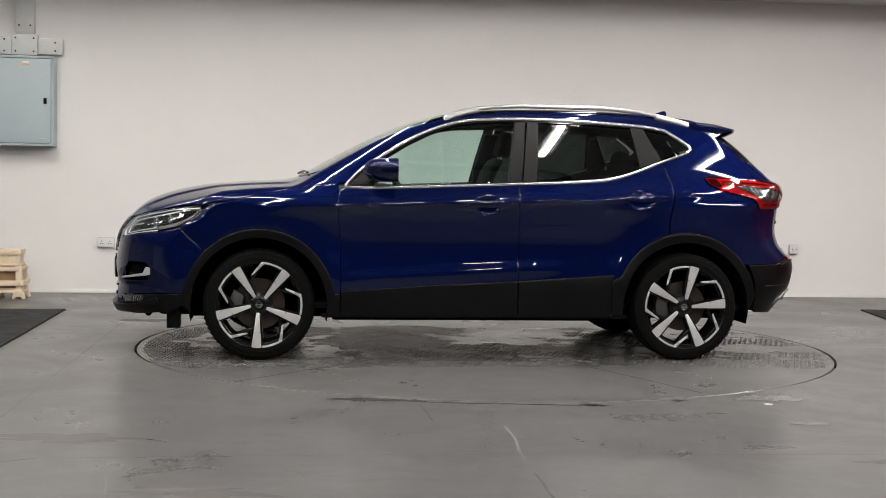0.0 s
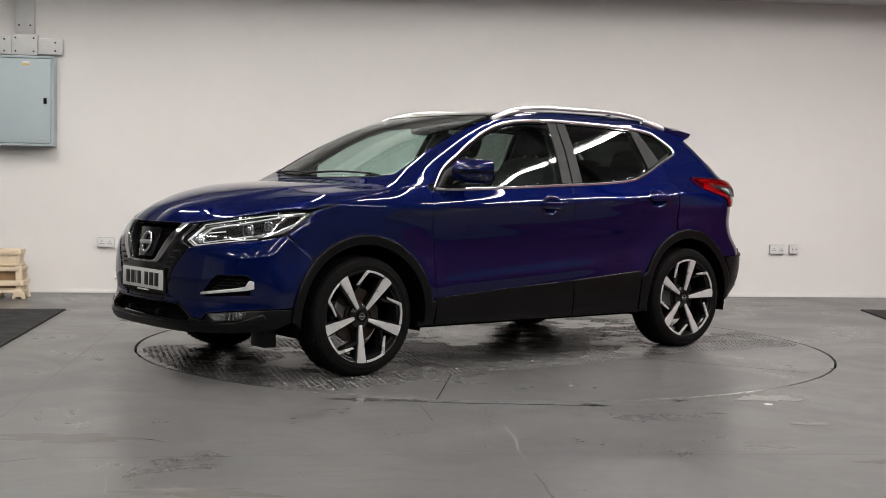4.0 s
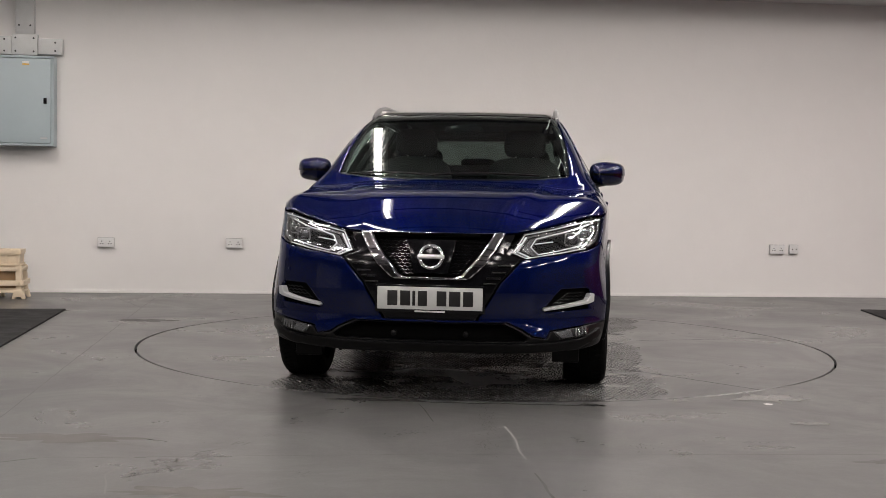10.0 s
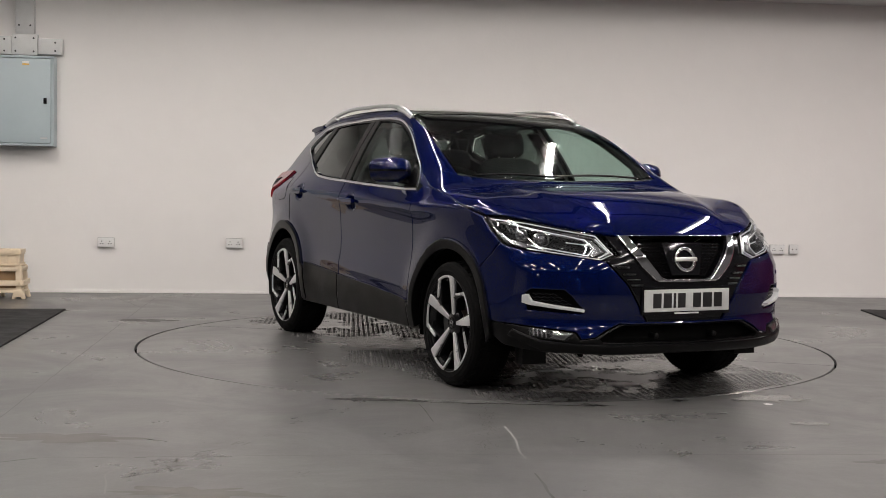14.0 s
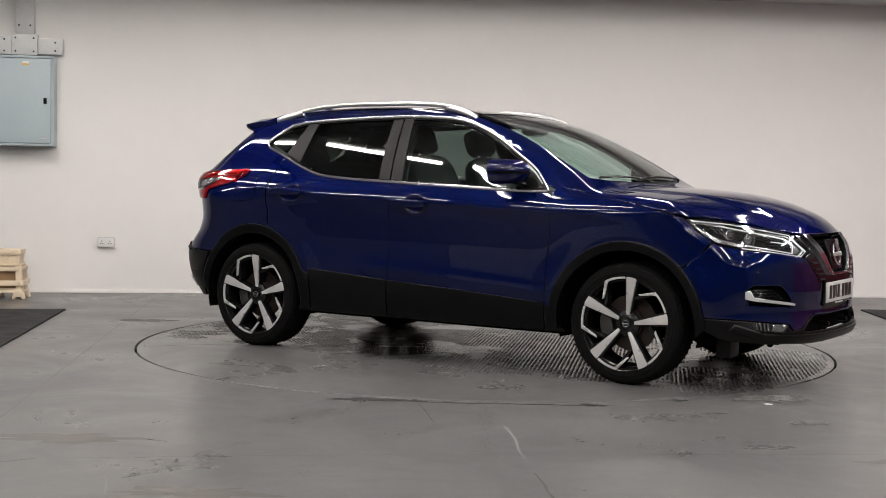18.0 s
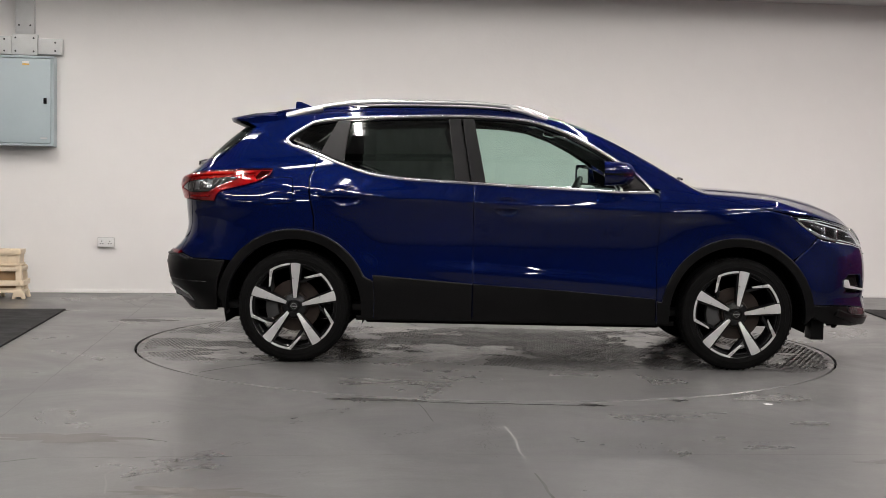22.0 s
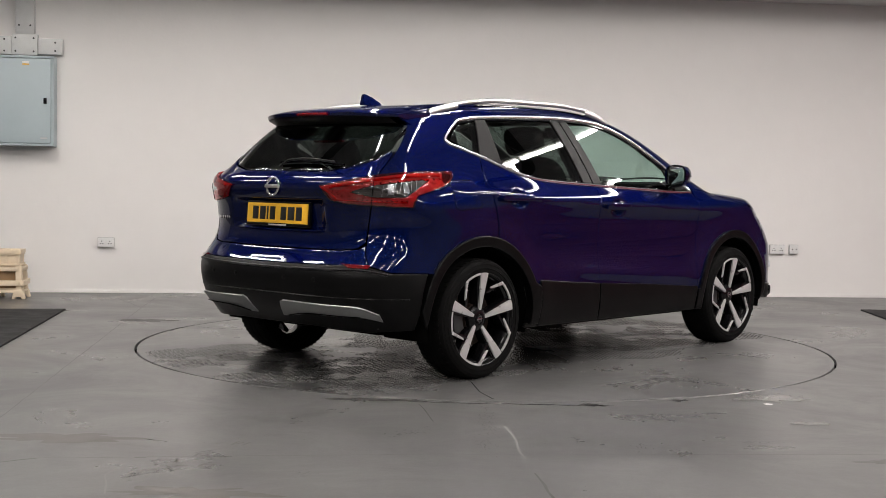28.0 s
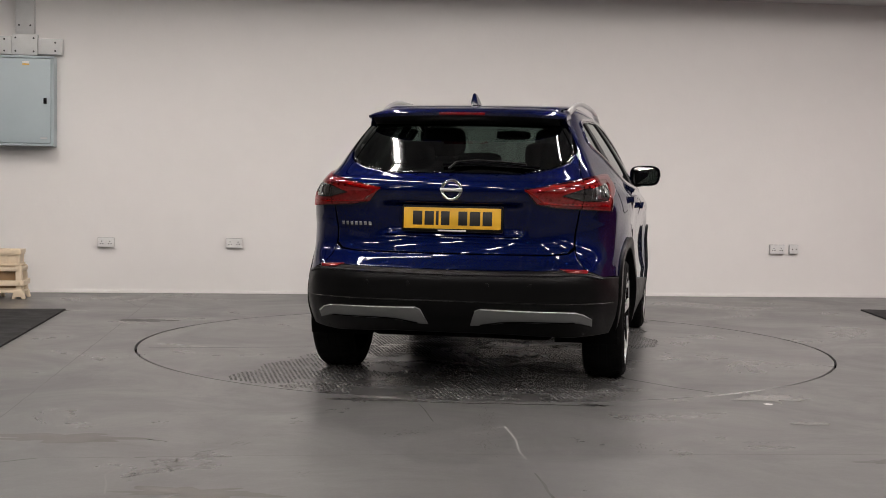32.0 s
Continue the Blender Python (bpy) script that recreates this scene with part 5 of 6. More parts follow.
WM = wheel_meshes()
for cx, s, phase in ((FW, 1, 50.0), (RW, 1, 4.5), (FW, -1, 8.5), (RW, -1, 14.5)):
    # local x runs to the right when the wheel is seen from outside, z outwards
    R = Matrix(((-s, 0, 0), (0, 0, s), (0, 1, 0))).to_4x4()
    wheel = new("wheel")
    wheel.parent = car
    wheel["label"] = "black and machined five-spoke alloy wheel"
    wheel.matrix_basis = Matrix.Translation((cx, s * 0.775, WZ0 + 0.0005)) @ R
    for k in ("tyre", "rim", "brake_disc", "caliper", "hub", "centre_cap", "cap_badge"):
        link_mesh(k, WM[k][0], None, wheel, WM[k][1])
    for i in range(5):
        turn = Matrix.Rotation(radians(phase + 72 * i), 4, "Z")
        for k in ("spoke", "spoke_back", "hook", "hook_back"):
            link_mesh(k, WM[k][0], None, wheel, WM[k][1]).matrix_basis = turn
        link_mesh("wheel_nut", WM["wheel_nut"][0], None, wheel, WM["wheel_nut"][1]).matrix_basis = turn @ Matrix.Rotation(radians(36), 4, "Z") @ Matrix.Translation((0.056, 0, 0))

# door mirrors
for s in (1, -1):
    mir = new("door_mirror")
    mir.parent = car
    mir["label"] = "blue door mirror on a black foot"

    def shell(y0, y1, z0, z1, x0, x1, cut_lo, cut_hi, grow=0.0):
        """A rounded mirror shell between two heights."""
        bm = bmesh.new()
        nu, nv = 20, 12
        L = []
        for i in range(nv + 1):
            v = cut_lo + (cut_hi - cut_lo) * i / nv
            row = []
            for j in range(nu + 1):
                u = -1 + 2 * j / nu
                # superellipse front view, bulging forwards
                zz = z0 + (z1 - z0) * v
                half = (1 - abs(2 * v - 1) ** 3.2) ** (1 / 3.2) if 0 < v < 1 else 0.0
                yy = (y0 + y1) / 2 + (y1 - y0) / 2 * u * max(half, 0.35)
                depth = (1 - abs(u) ** 2.6) ** 0.5 if abs(u) < 1 else 0.0
                dv = (1 - abs(2 * v - 1) ** 2.4) ** 0.5 if 0 < v < 1 else 0.0
                xx = x0 + (x1 - x0) * depth * (0.25 + 0.75 * dv) - 0.07 * max(u, -0.4) * 0.8
                row.append(bm.verts.new((xx + grow, s * yy, zz)))
            L.append(row)
        for a, b in zip(L, L[1:]):
            for j in range(nu):
                bm.faces.new((a[j], a[j + 1], b[j + 1], b[j]))
        ring = [v for v in L[0]] + [r[-1] for r in L[1:]] + [v for v in L[-1][-2::-1]] + [r[0] for r in L[-2:0:-1]]
        return bm, ring
    bm, _ = shell(0.795, 1.012, 1.088, 1.232, 0.56, 0.685, 0.48, 1.0)
    part("cap", bm, BLUE, mir)
    bm, _ = shell(0.797, 1.008, 1.088, 1.232, 0.56, 0.680, 0.0, 0.52)
    part("lower_shell", bm, BLUE, mir, "dark blue lower shell")
    bm, _ = shell(0.795, 1.013, 1.088, 1.232, 0.562, 0.688, 0.44, 0.52)
    part("indicator_strip", bm, GLOSS_BLACK, mir, "dark indicator strip")
    g = [(0.810, 1.11), (0.815, 1.20), (0.84, 1.222), (0.97, 1.218), (1.0, 1.195), (1.0, 1.13), (0.98, 1.10), (0.83, 1.095)]
    bm = bmesh.new()
    vs = [bm.verts.new((0.562 - 0.056 * max((y - 0.904) / 0.108, -0.4) * 0.9, s * y, z)) for y, z in g]
    bm.faces.new(vs)
    r = bmesh.ops.extrude_face_region(bm, geom=bm.faces[:])
    bmesh.ops.translate(bm, vec=(0.02, 0, 0), verts=[v for v in r["geom"] if isinstance(v, bmesh.types.BMVert)])
    part("bezel", bm, GLOSS_BLACK, mir, smooth=False)
    bm = bmesh.new()
    bm.faces.new([bm.verts.new((0.5595 - 0.056 * max((y - 0.904) / 0.108, -0.4) * 0.9, s * (0.904 + (y - 0.904) * 0.9), 1.16 + (z - 1.16) * 0.9)) for y, z in g])
    part("mirror_glass", bm, CHROME, mir, "mirror glass facing backwards", smooth=False)
    part("foot", tube([(0.66, s * 0.80, 1.075), (0.635, s * 0.835, 1.092), (0.62, s * 0.88, 1.10)], 0.026, 10, 0.6), BLACK_PLASTIC, mir)

# door handles in their hollows
for k, s in ((0, 1), (1, -1)):
    for x0, x1, z, cup, doors in ((-0.215, 0.028, 0.963, CUPS[0], front_doors), (-1.185, -0.922, 1.011, CUPS[1], rear_doors)):
        h = panel("handle", "side", np.array([(x0, z - 0.014), (x0 + 0.03, z - 0.019), (x1 - 0.03, z - 0.016), (x1 - 0.008, z - 0.010), (x1, z), (x1 - 0.012, z + 0.013), (x0 + 0.06, z + 0.018), (x0, z + 0.014)]), BLUE, doors[k], "blue door handle", mirror=bool(k), off=0.026, thick=0.018, edge=0.007, gap=0.0, h=0.02)
        DENT[0] = 1
        panel("cup", "side", cup_loop(*cup), BLUE, doors[k], "hollow behind the handle", mirror=bool(k), thick=0.0, edge=0.0, gap=-0.002, h=0.008)
        DENT[0] = 0
        for xx in (x0 + 0.015, x1 - 0.03):
            P = project("side", [(xx, z)])[0]
            box("stem", (xx - 0.012, s * (P[1] + 0.010) - 0.014, z - 0.010), (xx + 0.012, s * (P[1] + 0.010) + 0.014, z + 0.010), BLUE, h, "", 0.004)

# fuel flap on the right rear wing
flap = np.array([(-1.535, 0.955), (-1.528, 1.085), (-1.51, 1.10), (-1.36, 1.105), (-1.343, 1.09), (-1.335, 0.97), (-1.35, 0.955), (-1.50, 0.94)])
panel("fuel_flap_gap", "side", flap, DARK, quarters[1], mirror=True, off=0.0006, thick=0.0, edge=0.0, gap=-0.002)
panel("fuel_flap", "side", flap, BLUE, quarters[1], "fuel filler flap", mirror=True, off=0.0018, thick=0.002, edge=0.004, gap=0.001)

# roof rails
for s in (1, -1):
    rail = new("roof_rail")
    rail.parent = car
    rail["label"] = "satin silver roof rail"
    xs = np.linspace(0.185, -1.42, 44)
    ys = spl((-1.43, -0.8, -0.2, 0.185), (0.535, 0.562, 0.575, 0.592), xs)
    zs = spl((-1.42, -1.383, -1.156, -.894, -.598, -.159, .022, .10, .185), (1.494, 1.504, 1.551, 1.577, 1.581, 1.573, 1.551, 1.530, 1.495), xs)
    pts = [(x, s * y, z) for x, y, z in zip(xs, ys, zs)]
    part("bar", tube(pts, 0.013, 10, 0.85, up=(0, 1, 0)), SATIN, rail)
    for i0, i1 in ((0, 6), (37, 43)):
        q = [Vector(p) - Vector((0, 0, 0.012)) for p in pts[i0:i1 + 1]]
        part("foot", tube(q, 0.016, 10, 0.9, up=(0, 1, 0)), SATIN, rail)

# roof spoiler, third brake lamp and aerial
SK = (0.0, 0.2, 0.4, 0.48, 0.53, 0.56)


def spoiler_edge(k):
    """Front height and place, and trailing edge, at a distance k from the middle."""
    zf = float(project("top", [(-1.49, min(k, 0.50))])[0][2])
    zf += float(np.interp(k, (0.50, 0.56), (0.0, -0.020)))
    xf = float(np.interp(k, (0, 0.46, 0.56), (-1.49, -1.48, -1.425)))
    return xf, zf, float(spl(SK, (-1.815, -1.81, -1.785, -1.750, -1.712, -1.676), k)), float(spl(SK, (1.482, 1.480, 1.475, 1.470, 1.467, 1.463), k))


bm = bmesh.new()
secs = []
for i in range(49):
    y = 0.556 * math.sin(math.pi * (i / 48 - 0.5))
    k = abs(y)
    xf, zf, xt, zt = spoiler_edge(k)
    e = min(max((k - 0.46) / 0.12, 0), 1)
    secs.append([bm.verts.new(p) for p in ((xf, y, zf - 0.001), (xf + 0.52 * (xt - xf), y, (zf + zt) / 2 + 0.008), (xt + 0.006, y, zt), (xt, y, zt - 0.006), (xt + 0.006, y, zt - 0.022 + 0.008 * e), (xf + 0.7 * (xt - xf), y, zt - 0.05 + 0.030 * e), (xf + 0.3 * (xt - xf), y, zf - 0.065 + 0.045 * e), (xf, y, zf - 0.05 + 0.03 * e))])
for a, b in zip(secs, secs[1:]):
    for j in range(8):
        bm.faces.new((a[j], a[(j + 1) % 8], b[(j + 1) % 8], b[j]))
bm.faces.new(secs[0])
bm.faces.new(secs[-1])
spoiler = part("roof_spoiler", bm, BLUE, tail_gate, "blue roof spoiler over the rear window")
bm = bmesh.new()
secs = []
for i in range(25):
    y = -0.52 + 1.04 * i / 24
    k = abs(y)
    xf, zf, xt, zt = spoiler_edge(k)
    secs.append([bm.verts.new(p) for p in ((xt + 0.008, y, zt - 0.021), (xt + 0.016, y, zt - 0.030), (xt + 0.09, y, zt - 0.062), (xt + 0.18, y, zt - 0.075))])
for a, b in zip(secs, secs[1:]):
    for j in range(3):
        bm.faces.new((a[j], a[j + 1], b[j + 1], b[j]))
part("spoiler_underside", bm, BLACK_PLASTIC, spoiler, "black underside")
part("brake_lamp", tube([(-1.819 + 0.12 * y * y, y, 1.468 - 0.055 * y * y) for y in np.linspace(-0.125, 0.125, 7)], 0.012, 8, 0.8), RED_LENS, spoiler, "red high-level brake lamp")
for s in (1, -1):
    # three-cornered side fin that closes the spoiler towards the rear pillar
    bm = bmesh.new()
    fin = [(-1.418, 0.535, 1.506), (-1.678, 0.536, 1.466), (-1.676, 0.540, 1.450), (-1.569, 0.576, 1.398)]
    o = [bm.verts.new((x, s * y, z)) for x, y, z in fin]
    i4 = [bm.verts.new((x, s * (y - 0.035), z)) for x, y, z in fin]
    bm.faces.new(o), bm.faces.new(i4)
    for j in range(4):
        bm.faces.new((o[j], o[(j + 1) % 4], i4[(j + 1) % 4], i4[j]))
    bmesh.ops.bevel(bm, geom=bm.edges[:], offset=0.003, segments=2, affect="EDGES")
    part("spoiler_fin", bm, BLUE, spoiler, "blue side fin of the spoiler")
    part("spoiler_end", tube([(-1.56, s * 0.560, 1.400), (-1.61, s * 0.564, 1.385), (-1.68, s * 0.571, 1.345), (-1.735, s * 0.571, 1.305)], 0.018, 8, 0.5), GLOSS_BLACK, spoiler, "black spoiler end plate")
bm = bmesh.new()
prof = [(-1.27, 0.0), (-1.30, 0.022), (-1.36, 0.05), (-1.405, 0.066), (-1.43, 0.066), (-1.435, 0.0)]
zf = float(project("top", [(-1.35, 0)])[0][2])
L = [bm.verts.new((x, w * (1 - h / 0.1), zf - 0.002 + h)) for w in (-0.022, 0.022) for x, h in prof]
n = len(prof)
bm.faces.new(L[:n])
bm.faces.new(L[n:])
for i in range(n):
    bm.faces.new((L[i], L[(i + 1) % n], L[n + (i + 1) % n], L[n + i]))
bmesh.ops.bevel(bm, geom=bm.edges[:], offset=0.004, segments=2, affect="EDGES")
part("aerial_fin", bm, BLUE, car, "blue shark-fin aerial")

# head lamps
def ribbon(mode, pts, off, radius, flat_, mat, name, parent, mirror, label=""):
    P = project(mode, deg(mode, pts))
    P = (P + normals(P) * off) * (1, -1 if mirror else 1, 1)
    return part(name, tube([tuple(p) for p in P], radius, 8, flat_, up=(0, 0, 1)), mat, parent, label)


LAMP_GREY = simple("grey_lamp_reflector", (0.30, 0.30, 0.31), 0.22, metal=0.9, var=0.15, scale=30)
LAMP_DARK = simple("dark_chrome_lamp_housing", (0.035, 0.035, 0.037), 0.16, metal=0.6, var=0.3, scale=20)
LAMP_WHITE = simple("pale_lamp_chrome", (0.34, 0.34, 0.345), 0.18, metal=0.85, var=0.2, scale=30)
WHITE_DRL = simple("frosted_light_guide", (0.72, 0.74, 0.76), 0.25, var=0.05, coat=0.8)
for k in (0, 1):
    hl = panel("head_lamp", "nose", HEAD, LENS, car, "clear head lamp with chrome light guides", mirror=bool(k), off=0.002, thick=0.0, edge=0.006)
    hl.visible_shadow = False
    panel("housing", "nose", HEAD, LAMP_DARK, hl, "black lamp housing", mirror=bool(k), off=-0.060, thick=0.0, edge=0.0, gap=-0.012)
    # pale frame that runs round a dark middle, with a double V towards the grille
    INNER = deg("nose", [(28.4, .786), (30.6, .822), (41.2, .857), (52.0, .888), (58.0, .902), (59.6, .902), (57.2, .866), (52.0, .822), (44.5, .795), (36, .771), (29.8, .751)])
    OUTER = inset(resample(np.asarray(HEAD if area2(np.asarray(HEAD)) > 0 else HEAD[::-1]), 0.02), 0.012)
    panel("lamp_frame", "nose", OUTER, LAMP_WHITE, hl, "pale chrome frame", mirror=bool(k), off=-0.014, thick=0.04, edge=0.004, gap=0.0, h=0.016, holes=[INNER])
    for pts, rad in (([(50, .893), (40, .864), (28.2, .828), (24.6, .768), (27.8, .741), (36, .762), (46, .784)], 0.0035), ([(58, .908), (47, .893), (37, .866), (27.0, .841)], 0.003)):
        ribbon("nose", pts, -0.012, rad, 1.0, DARK, "frame_groove", hl, k, "dark groove in the frame")
    ribbon("nose", [(27.3, .832), (23.6, .764), (26.6, .737)], -0.010, 0.0055, 0.8, WHITE_DRL, "light_guide", hl, k, "boomerang-shaped light guide")
    for pts in ([(52, .893), (41.2, .861), (30.2, .826), (27.8, .786), (29.3, .748), (36, .767), (44.5, .791)], [(60, .915), (48, .901), (37, .872), (27.2, .845), (22.6, .757), (25.8, .730), (36, .755), (46, .776)]):
        ribbon("nose", pts, -0.010, 0.0035, 0.9, WHITE_DRL, "frame_edge", hl, k, "thin bright edge of the frame")
    ribbon("nose", [(28.6, .804), (32, .811), (35.4, .817)], -0.020, 0.004, 0.8, WHITE_DRL, "lamp_bar", hl, k, "bright inner bar")
    for u, v in ((31.5, .778), (34.0, .782), (36.5, .786)):
        p, nrm = at("nose", u, v, -0.034, bool(k))
        bm = bmesh.new()
        add_box(bm, (-0.013, -0.010, -0.02), (0.013, 0.010, 0.008), 0.004, placed(p, Vector((1, nrm.y * 0.4, 0))))
        part("small_reflector", bm, LAMP_DARK, hl, "small square reflector")
    for u, v, r in ((42.6, .830, 0.036), (48.8, .852, 0.026)):
        p, nrm = at("nose", u, v, -0.026, bool(k))
        m = placed(p, Vector((1, nrm.y * 0.5, 0)))
        q = [(r * math.copysign(abs(math.cos(a)) ** 0.55, math.cos(a)), 0.86 * r * math.copysign(abs(math.sin(a)) ** 0.55, math.sin(a)), 0.004) for a in np.linspace(0, 2 * math.pi, 28, endpoint=False)]
        part("reflector_ring", moved(tube(q, 0.0055, 8, closed=True), m), CHROME, hl, "rounded square chrome lamp ring")
        part("projector_lens", moved(lathe([(r * 0.86, -0.012), (r * 0.74, 0.002), (r * 0.45, 0.010), (0.002, 0.013)], 28), m), LAMP_GREY, hl, "glass projector lens")
    for j in range(3):
        u = 51.0 + 1.5 * j
        ribbon("nose", [(u - 1.6, .850 + 0.006 * j), (u, .880 + 0.003 * j)], -0.022, 0.006, 0.6, LAMP_WHITE, "side_reflector", hl, k, "slanted bright reflector")

# grille mesh, fins, badge
for r in range(11):
    z = 0.648 + r * 0.0168
    half = float(np.interp(z, (0.632, 0.642, 0.742, 0.834), (6.5, 8.2, 12.9, 17.2))) - 0.5
    us = np.arange(-half, half + 0.01, 0.75)
    if len(us) < 3:
        continue
    P = project("nose", deg("nose", [(u, z + (0.0042 if i % 2 else -0.0042)) for i, u in enumerate(us)]))
    P = P - normals(P) * 0.030
    part("grille_bar", tube([tuple(p) for p in P], 0.0028, 6, 1.0), GLOSS_BLACK, front_trim)
bm = bmesh.new()
part("radar_cover", moved(prism([(-0.125, 0.085), (0.125, 0.085), (0.085, -0.085), (-0.085, -0.085)], -0.01, 0.0, 0.006), placed(*at("nose", 0, .732, -0.012))), GLOSS_BLACK, front_trim, "gloss black badge plate")


def badge(m, R, parent):
    bm = moved(torus(R, R * 0.15, 40, 10, 0.55), m)
    b = part("badge_ring", bm, CHROME, parent, "chrome ring badge with a cross bar")
    bm = bmesh.new()
    add_box(bm, (-R * 1.18, -R * 0.19, -0.002), (R * 1.18, R * 0.19, 0.010), 0.003, m)
    part("badge_bar", bm, SATIN, b)


badge(placed(*at("nose", 0, .728, -0.002)), 0.056, front_trim)
badge(placed(*at("tail", 0, 1.055, 0.004)), 0.050, tail_gate)
for k in (0, 1):
    for z in (0.655, 0.628, 0.601, 0.690):
        a = float(np.interp(z, (0.479, 0.602, 0.724), (14.8, 18.4, 23.8))) - 0.8
        b = float(np.interp(z, (0.612, 0.69), (12.6, 16.6))) + 1.6
        if a - b > 1.2:
            ribbon("nose", [(a, z), ((a + b) / 2, z), (b, z)], 0.002, 0.006, 0.7, BLACK_PLASTIC, "grille_fin", front_trim, k)
    ribbon("nose", [(20.4, .414), (12.5, .413), (6, .411), (0, .411)], 0.004, 0.007, 0.8, BLUE, "blue_edge", front_trim, k, "thin blue edge under the plate")
    # side intake: honeycomb bars, bright blade, fog lamp
    for r in range(6):
        z = 0.47 + r * 0.0165
        a, b = 44.2, float(np.interp(z, (0.456, 0.489, 0.568), (31.4, 32.2, 38.4)))
        us = np.arange(b, a, 0.9)
        ribbon("nose", [(u, z + (0.004 if i % 2 else -0.004)) for i, u in enumerate(us)], -0.020, 0.0028, 1.0, GLOSS_BLACK, "intake_bar", car, k)
    panel("bright_blade", "nose", deg("nose", [(30.0, .480), (38, .499), (43.4, .515), (44.6, .550), (45.9, .546), (46.0, .508), (44.0, .499), (38, .486), (30.2, .469)]), BLADE, car, "satin silver blade in the side intake", mirror=bool(k), off=0.012, thick=0.03, edge=0.004, gap=0.0, h=0.02)
    FOG = deg("nose", [(32.4, .366), (38, .377), (43.8, .385), (44.0, .360), (43.4, .341), (38.5, .332), (34.2, .325)])
    fog = panel("fog_lamp", "nose", FOG, LENS, car, "clear fog lamp beside a white indicator", mirror=bool(k), off=0.012, thick=0.0, edge=0.005, gap=0.0, h=0.02)
    panel("reflector", "nose", FOG, LAMP_DARK, fog, mirror=bool(k), off=0.002, thick=0.02, edge=0.006, gap=0.001, h=0.02)
    panel("indicator", "nose", deg("nose", [(33.2, .360), (37.6, .370), (38.4, .338), (35.0, .331)]), LAMP_WHITE, fog, "white indicator block", mirror=bool(k), off=0.009, thick=0.01, edge=0.003, gap=0.0, h=0.02)
    for u in (39.3, 40.4, 41.5, 42.6):
        ribbon("nose", [(u, .339 + 0.002 * (u - 39)), (u + 0.25, .374 + 0.002 * (u - 39))], 0.008, 0.0055, 0.9, LAMP_WHITE, "reflector_rib", fog, k, "bright reflector rib")
    p, nrm = at("nose", 9.8, .362, -0.05, bool(k))
    part("parking_sensor", moved(lathe([(0.014, -0.01), (0.014, 0.04), (0.010, 0.043)], 16), placed(p, Vector((1, 0, 0)))), BLACK_PLASTIC, car, "black parking sensor")
    p, nrm = at("nose", 42, .64, 0.001, bool(k))
    part("parking_sensor", moved(lathe([(0.011, -0.01), (0.011, 0.001), (0.009, 0.002)], 16), placed(p, nrm)), BLUE, car, "blue parking sensor")
    box("air_deflector", (1.80, (0.60 if k == 0 else -0.74), 0.178), (1.88, (0.74 if k == 0 else -0.60), 0.30), BLACK_PLASTIC, car, "black flap ahead of the wheel", 0.006)


# number plates: plain bars stand for the characters
def plate(m, name, mat, frame_mat, parent):
    bm = bmesh.new()
    add_box(bm, (-0.272, -0.073, -0.022), (0.272, 0.068, -0.004), 0.008, m)
    holder = part("plate_holder", bm, frame_mat, parent, "black plate holder")
    bm = bmesh.new()
    add_box(bm, (-0.26, -0.0555, -0.004), (0.26, 0.0555, 0.003), 0.002, m)
    pl = part(name, bm, mat, parent)
    for x, w in ((-0.185, .05), (-0.122, .05), (-0.079, .014), (-0.036, .046), (0.058, .048), (0.123, .056), (0.189, .05)):
        bm = bmesh.new()
        add_box(bm, (x - w / 2, -0.037, 0.002), (x + w / 2, 0.037, 0.0045), 0.0008, m)
        part("plate_bar", bm, PLATE_BAR, pl, "plain black bar")
    bm = bmesh.new()
    add_box(bm, (-0.075, -0.069, -0.005), (0.075, -0.061, -0.0025), 0.0008, m)
    part("dealer_strip", bm, WHITE_PLASTIC, holder, "thin white strip")


plate(placed(Vector((2.245, 0, 0.5235)), Vector((1, 0, 0))), "front_number_plate", WHITE_PLATE, GLOSS_BLACK, car)
plate(placed(Vector((-2.070, 0, 0.9045)), Vector((-1, 0, 0.06))), "rear_number_plate", YELLOW_PLATE, BLACK_PLASTIC, tail_gate)
ribbon("tail", [(23, .815), (12, .812), (0, .811), (-12, .812), (-23, .815)], 0.004, 0.007, 0.7, BLUE, "grip_edge", tail_gate, 0)
for i in range(7):
    u = 37.0 - i * 1.55
    p, nrm = at("tail", u, .868, 0.002)
    bm = bmesh.new()
    add_box(bm, (-0.0085, -0.010, -0.002), (0.0085, 0.010, 0.003), 0.001, placed(p, nrm))
    part("badge_bar", bm, CHROME, tail_gate, "small chrome badge bar")

# tail lamps
TAIL = deg("tail", [(23.2, 1.062), (32, 1.089), (40.7, 1.115), (48, 1.133), (57, 1.145), (70.6, 1.150), (70.0, 1.112), (66.3, 1.074), (59.5, 1.040), (54.8, 1.018), (53.5, .985), (53.0, .954), (47, .957), (41, .962), (33.2, .968), (27.4, .986)])
WEDGE = deg("tail", [(34.2, 1.034), (40.9, 1.069), (50.6, 1.087), (57.0, 1.098), (58.8, 1.094), (54.5, 1.052), (50.6, 1.010), (45, 1.008), (41.0, 1.010)])
BOWL = simple("white_lamp_bowl", (0.50, 0.48, 0.48), 0.30, metal=0.2, var=0.25, scale=40)
SMOKE = simple("smoked_lamp_insert", (0.030, 0.026, 0.025), 0.14, metal=0.2, var=0.3, scale=25, coat=1.0)
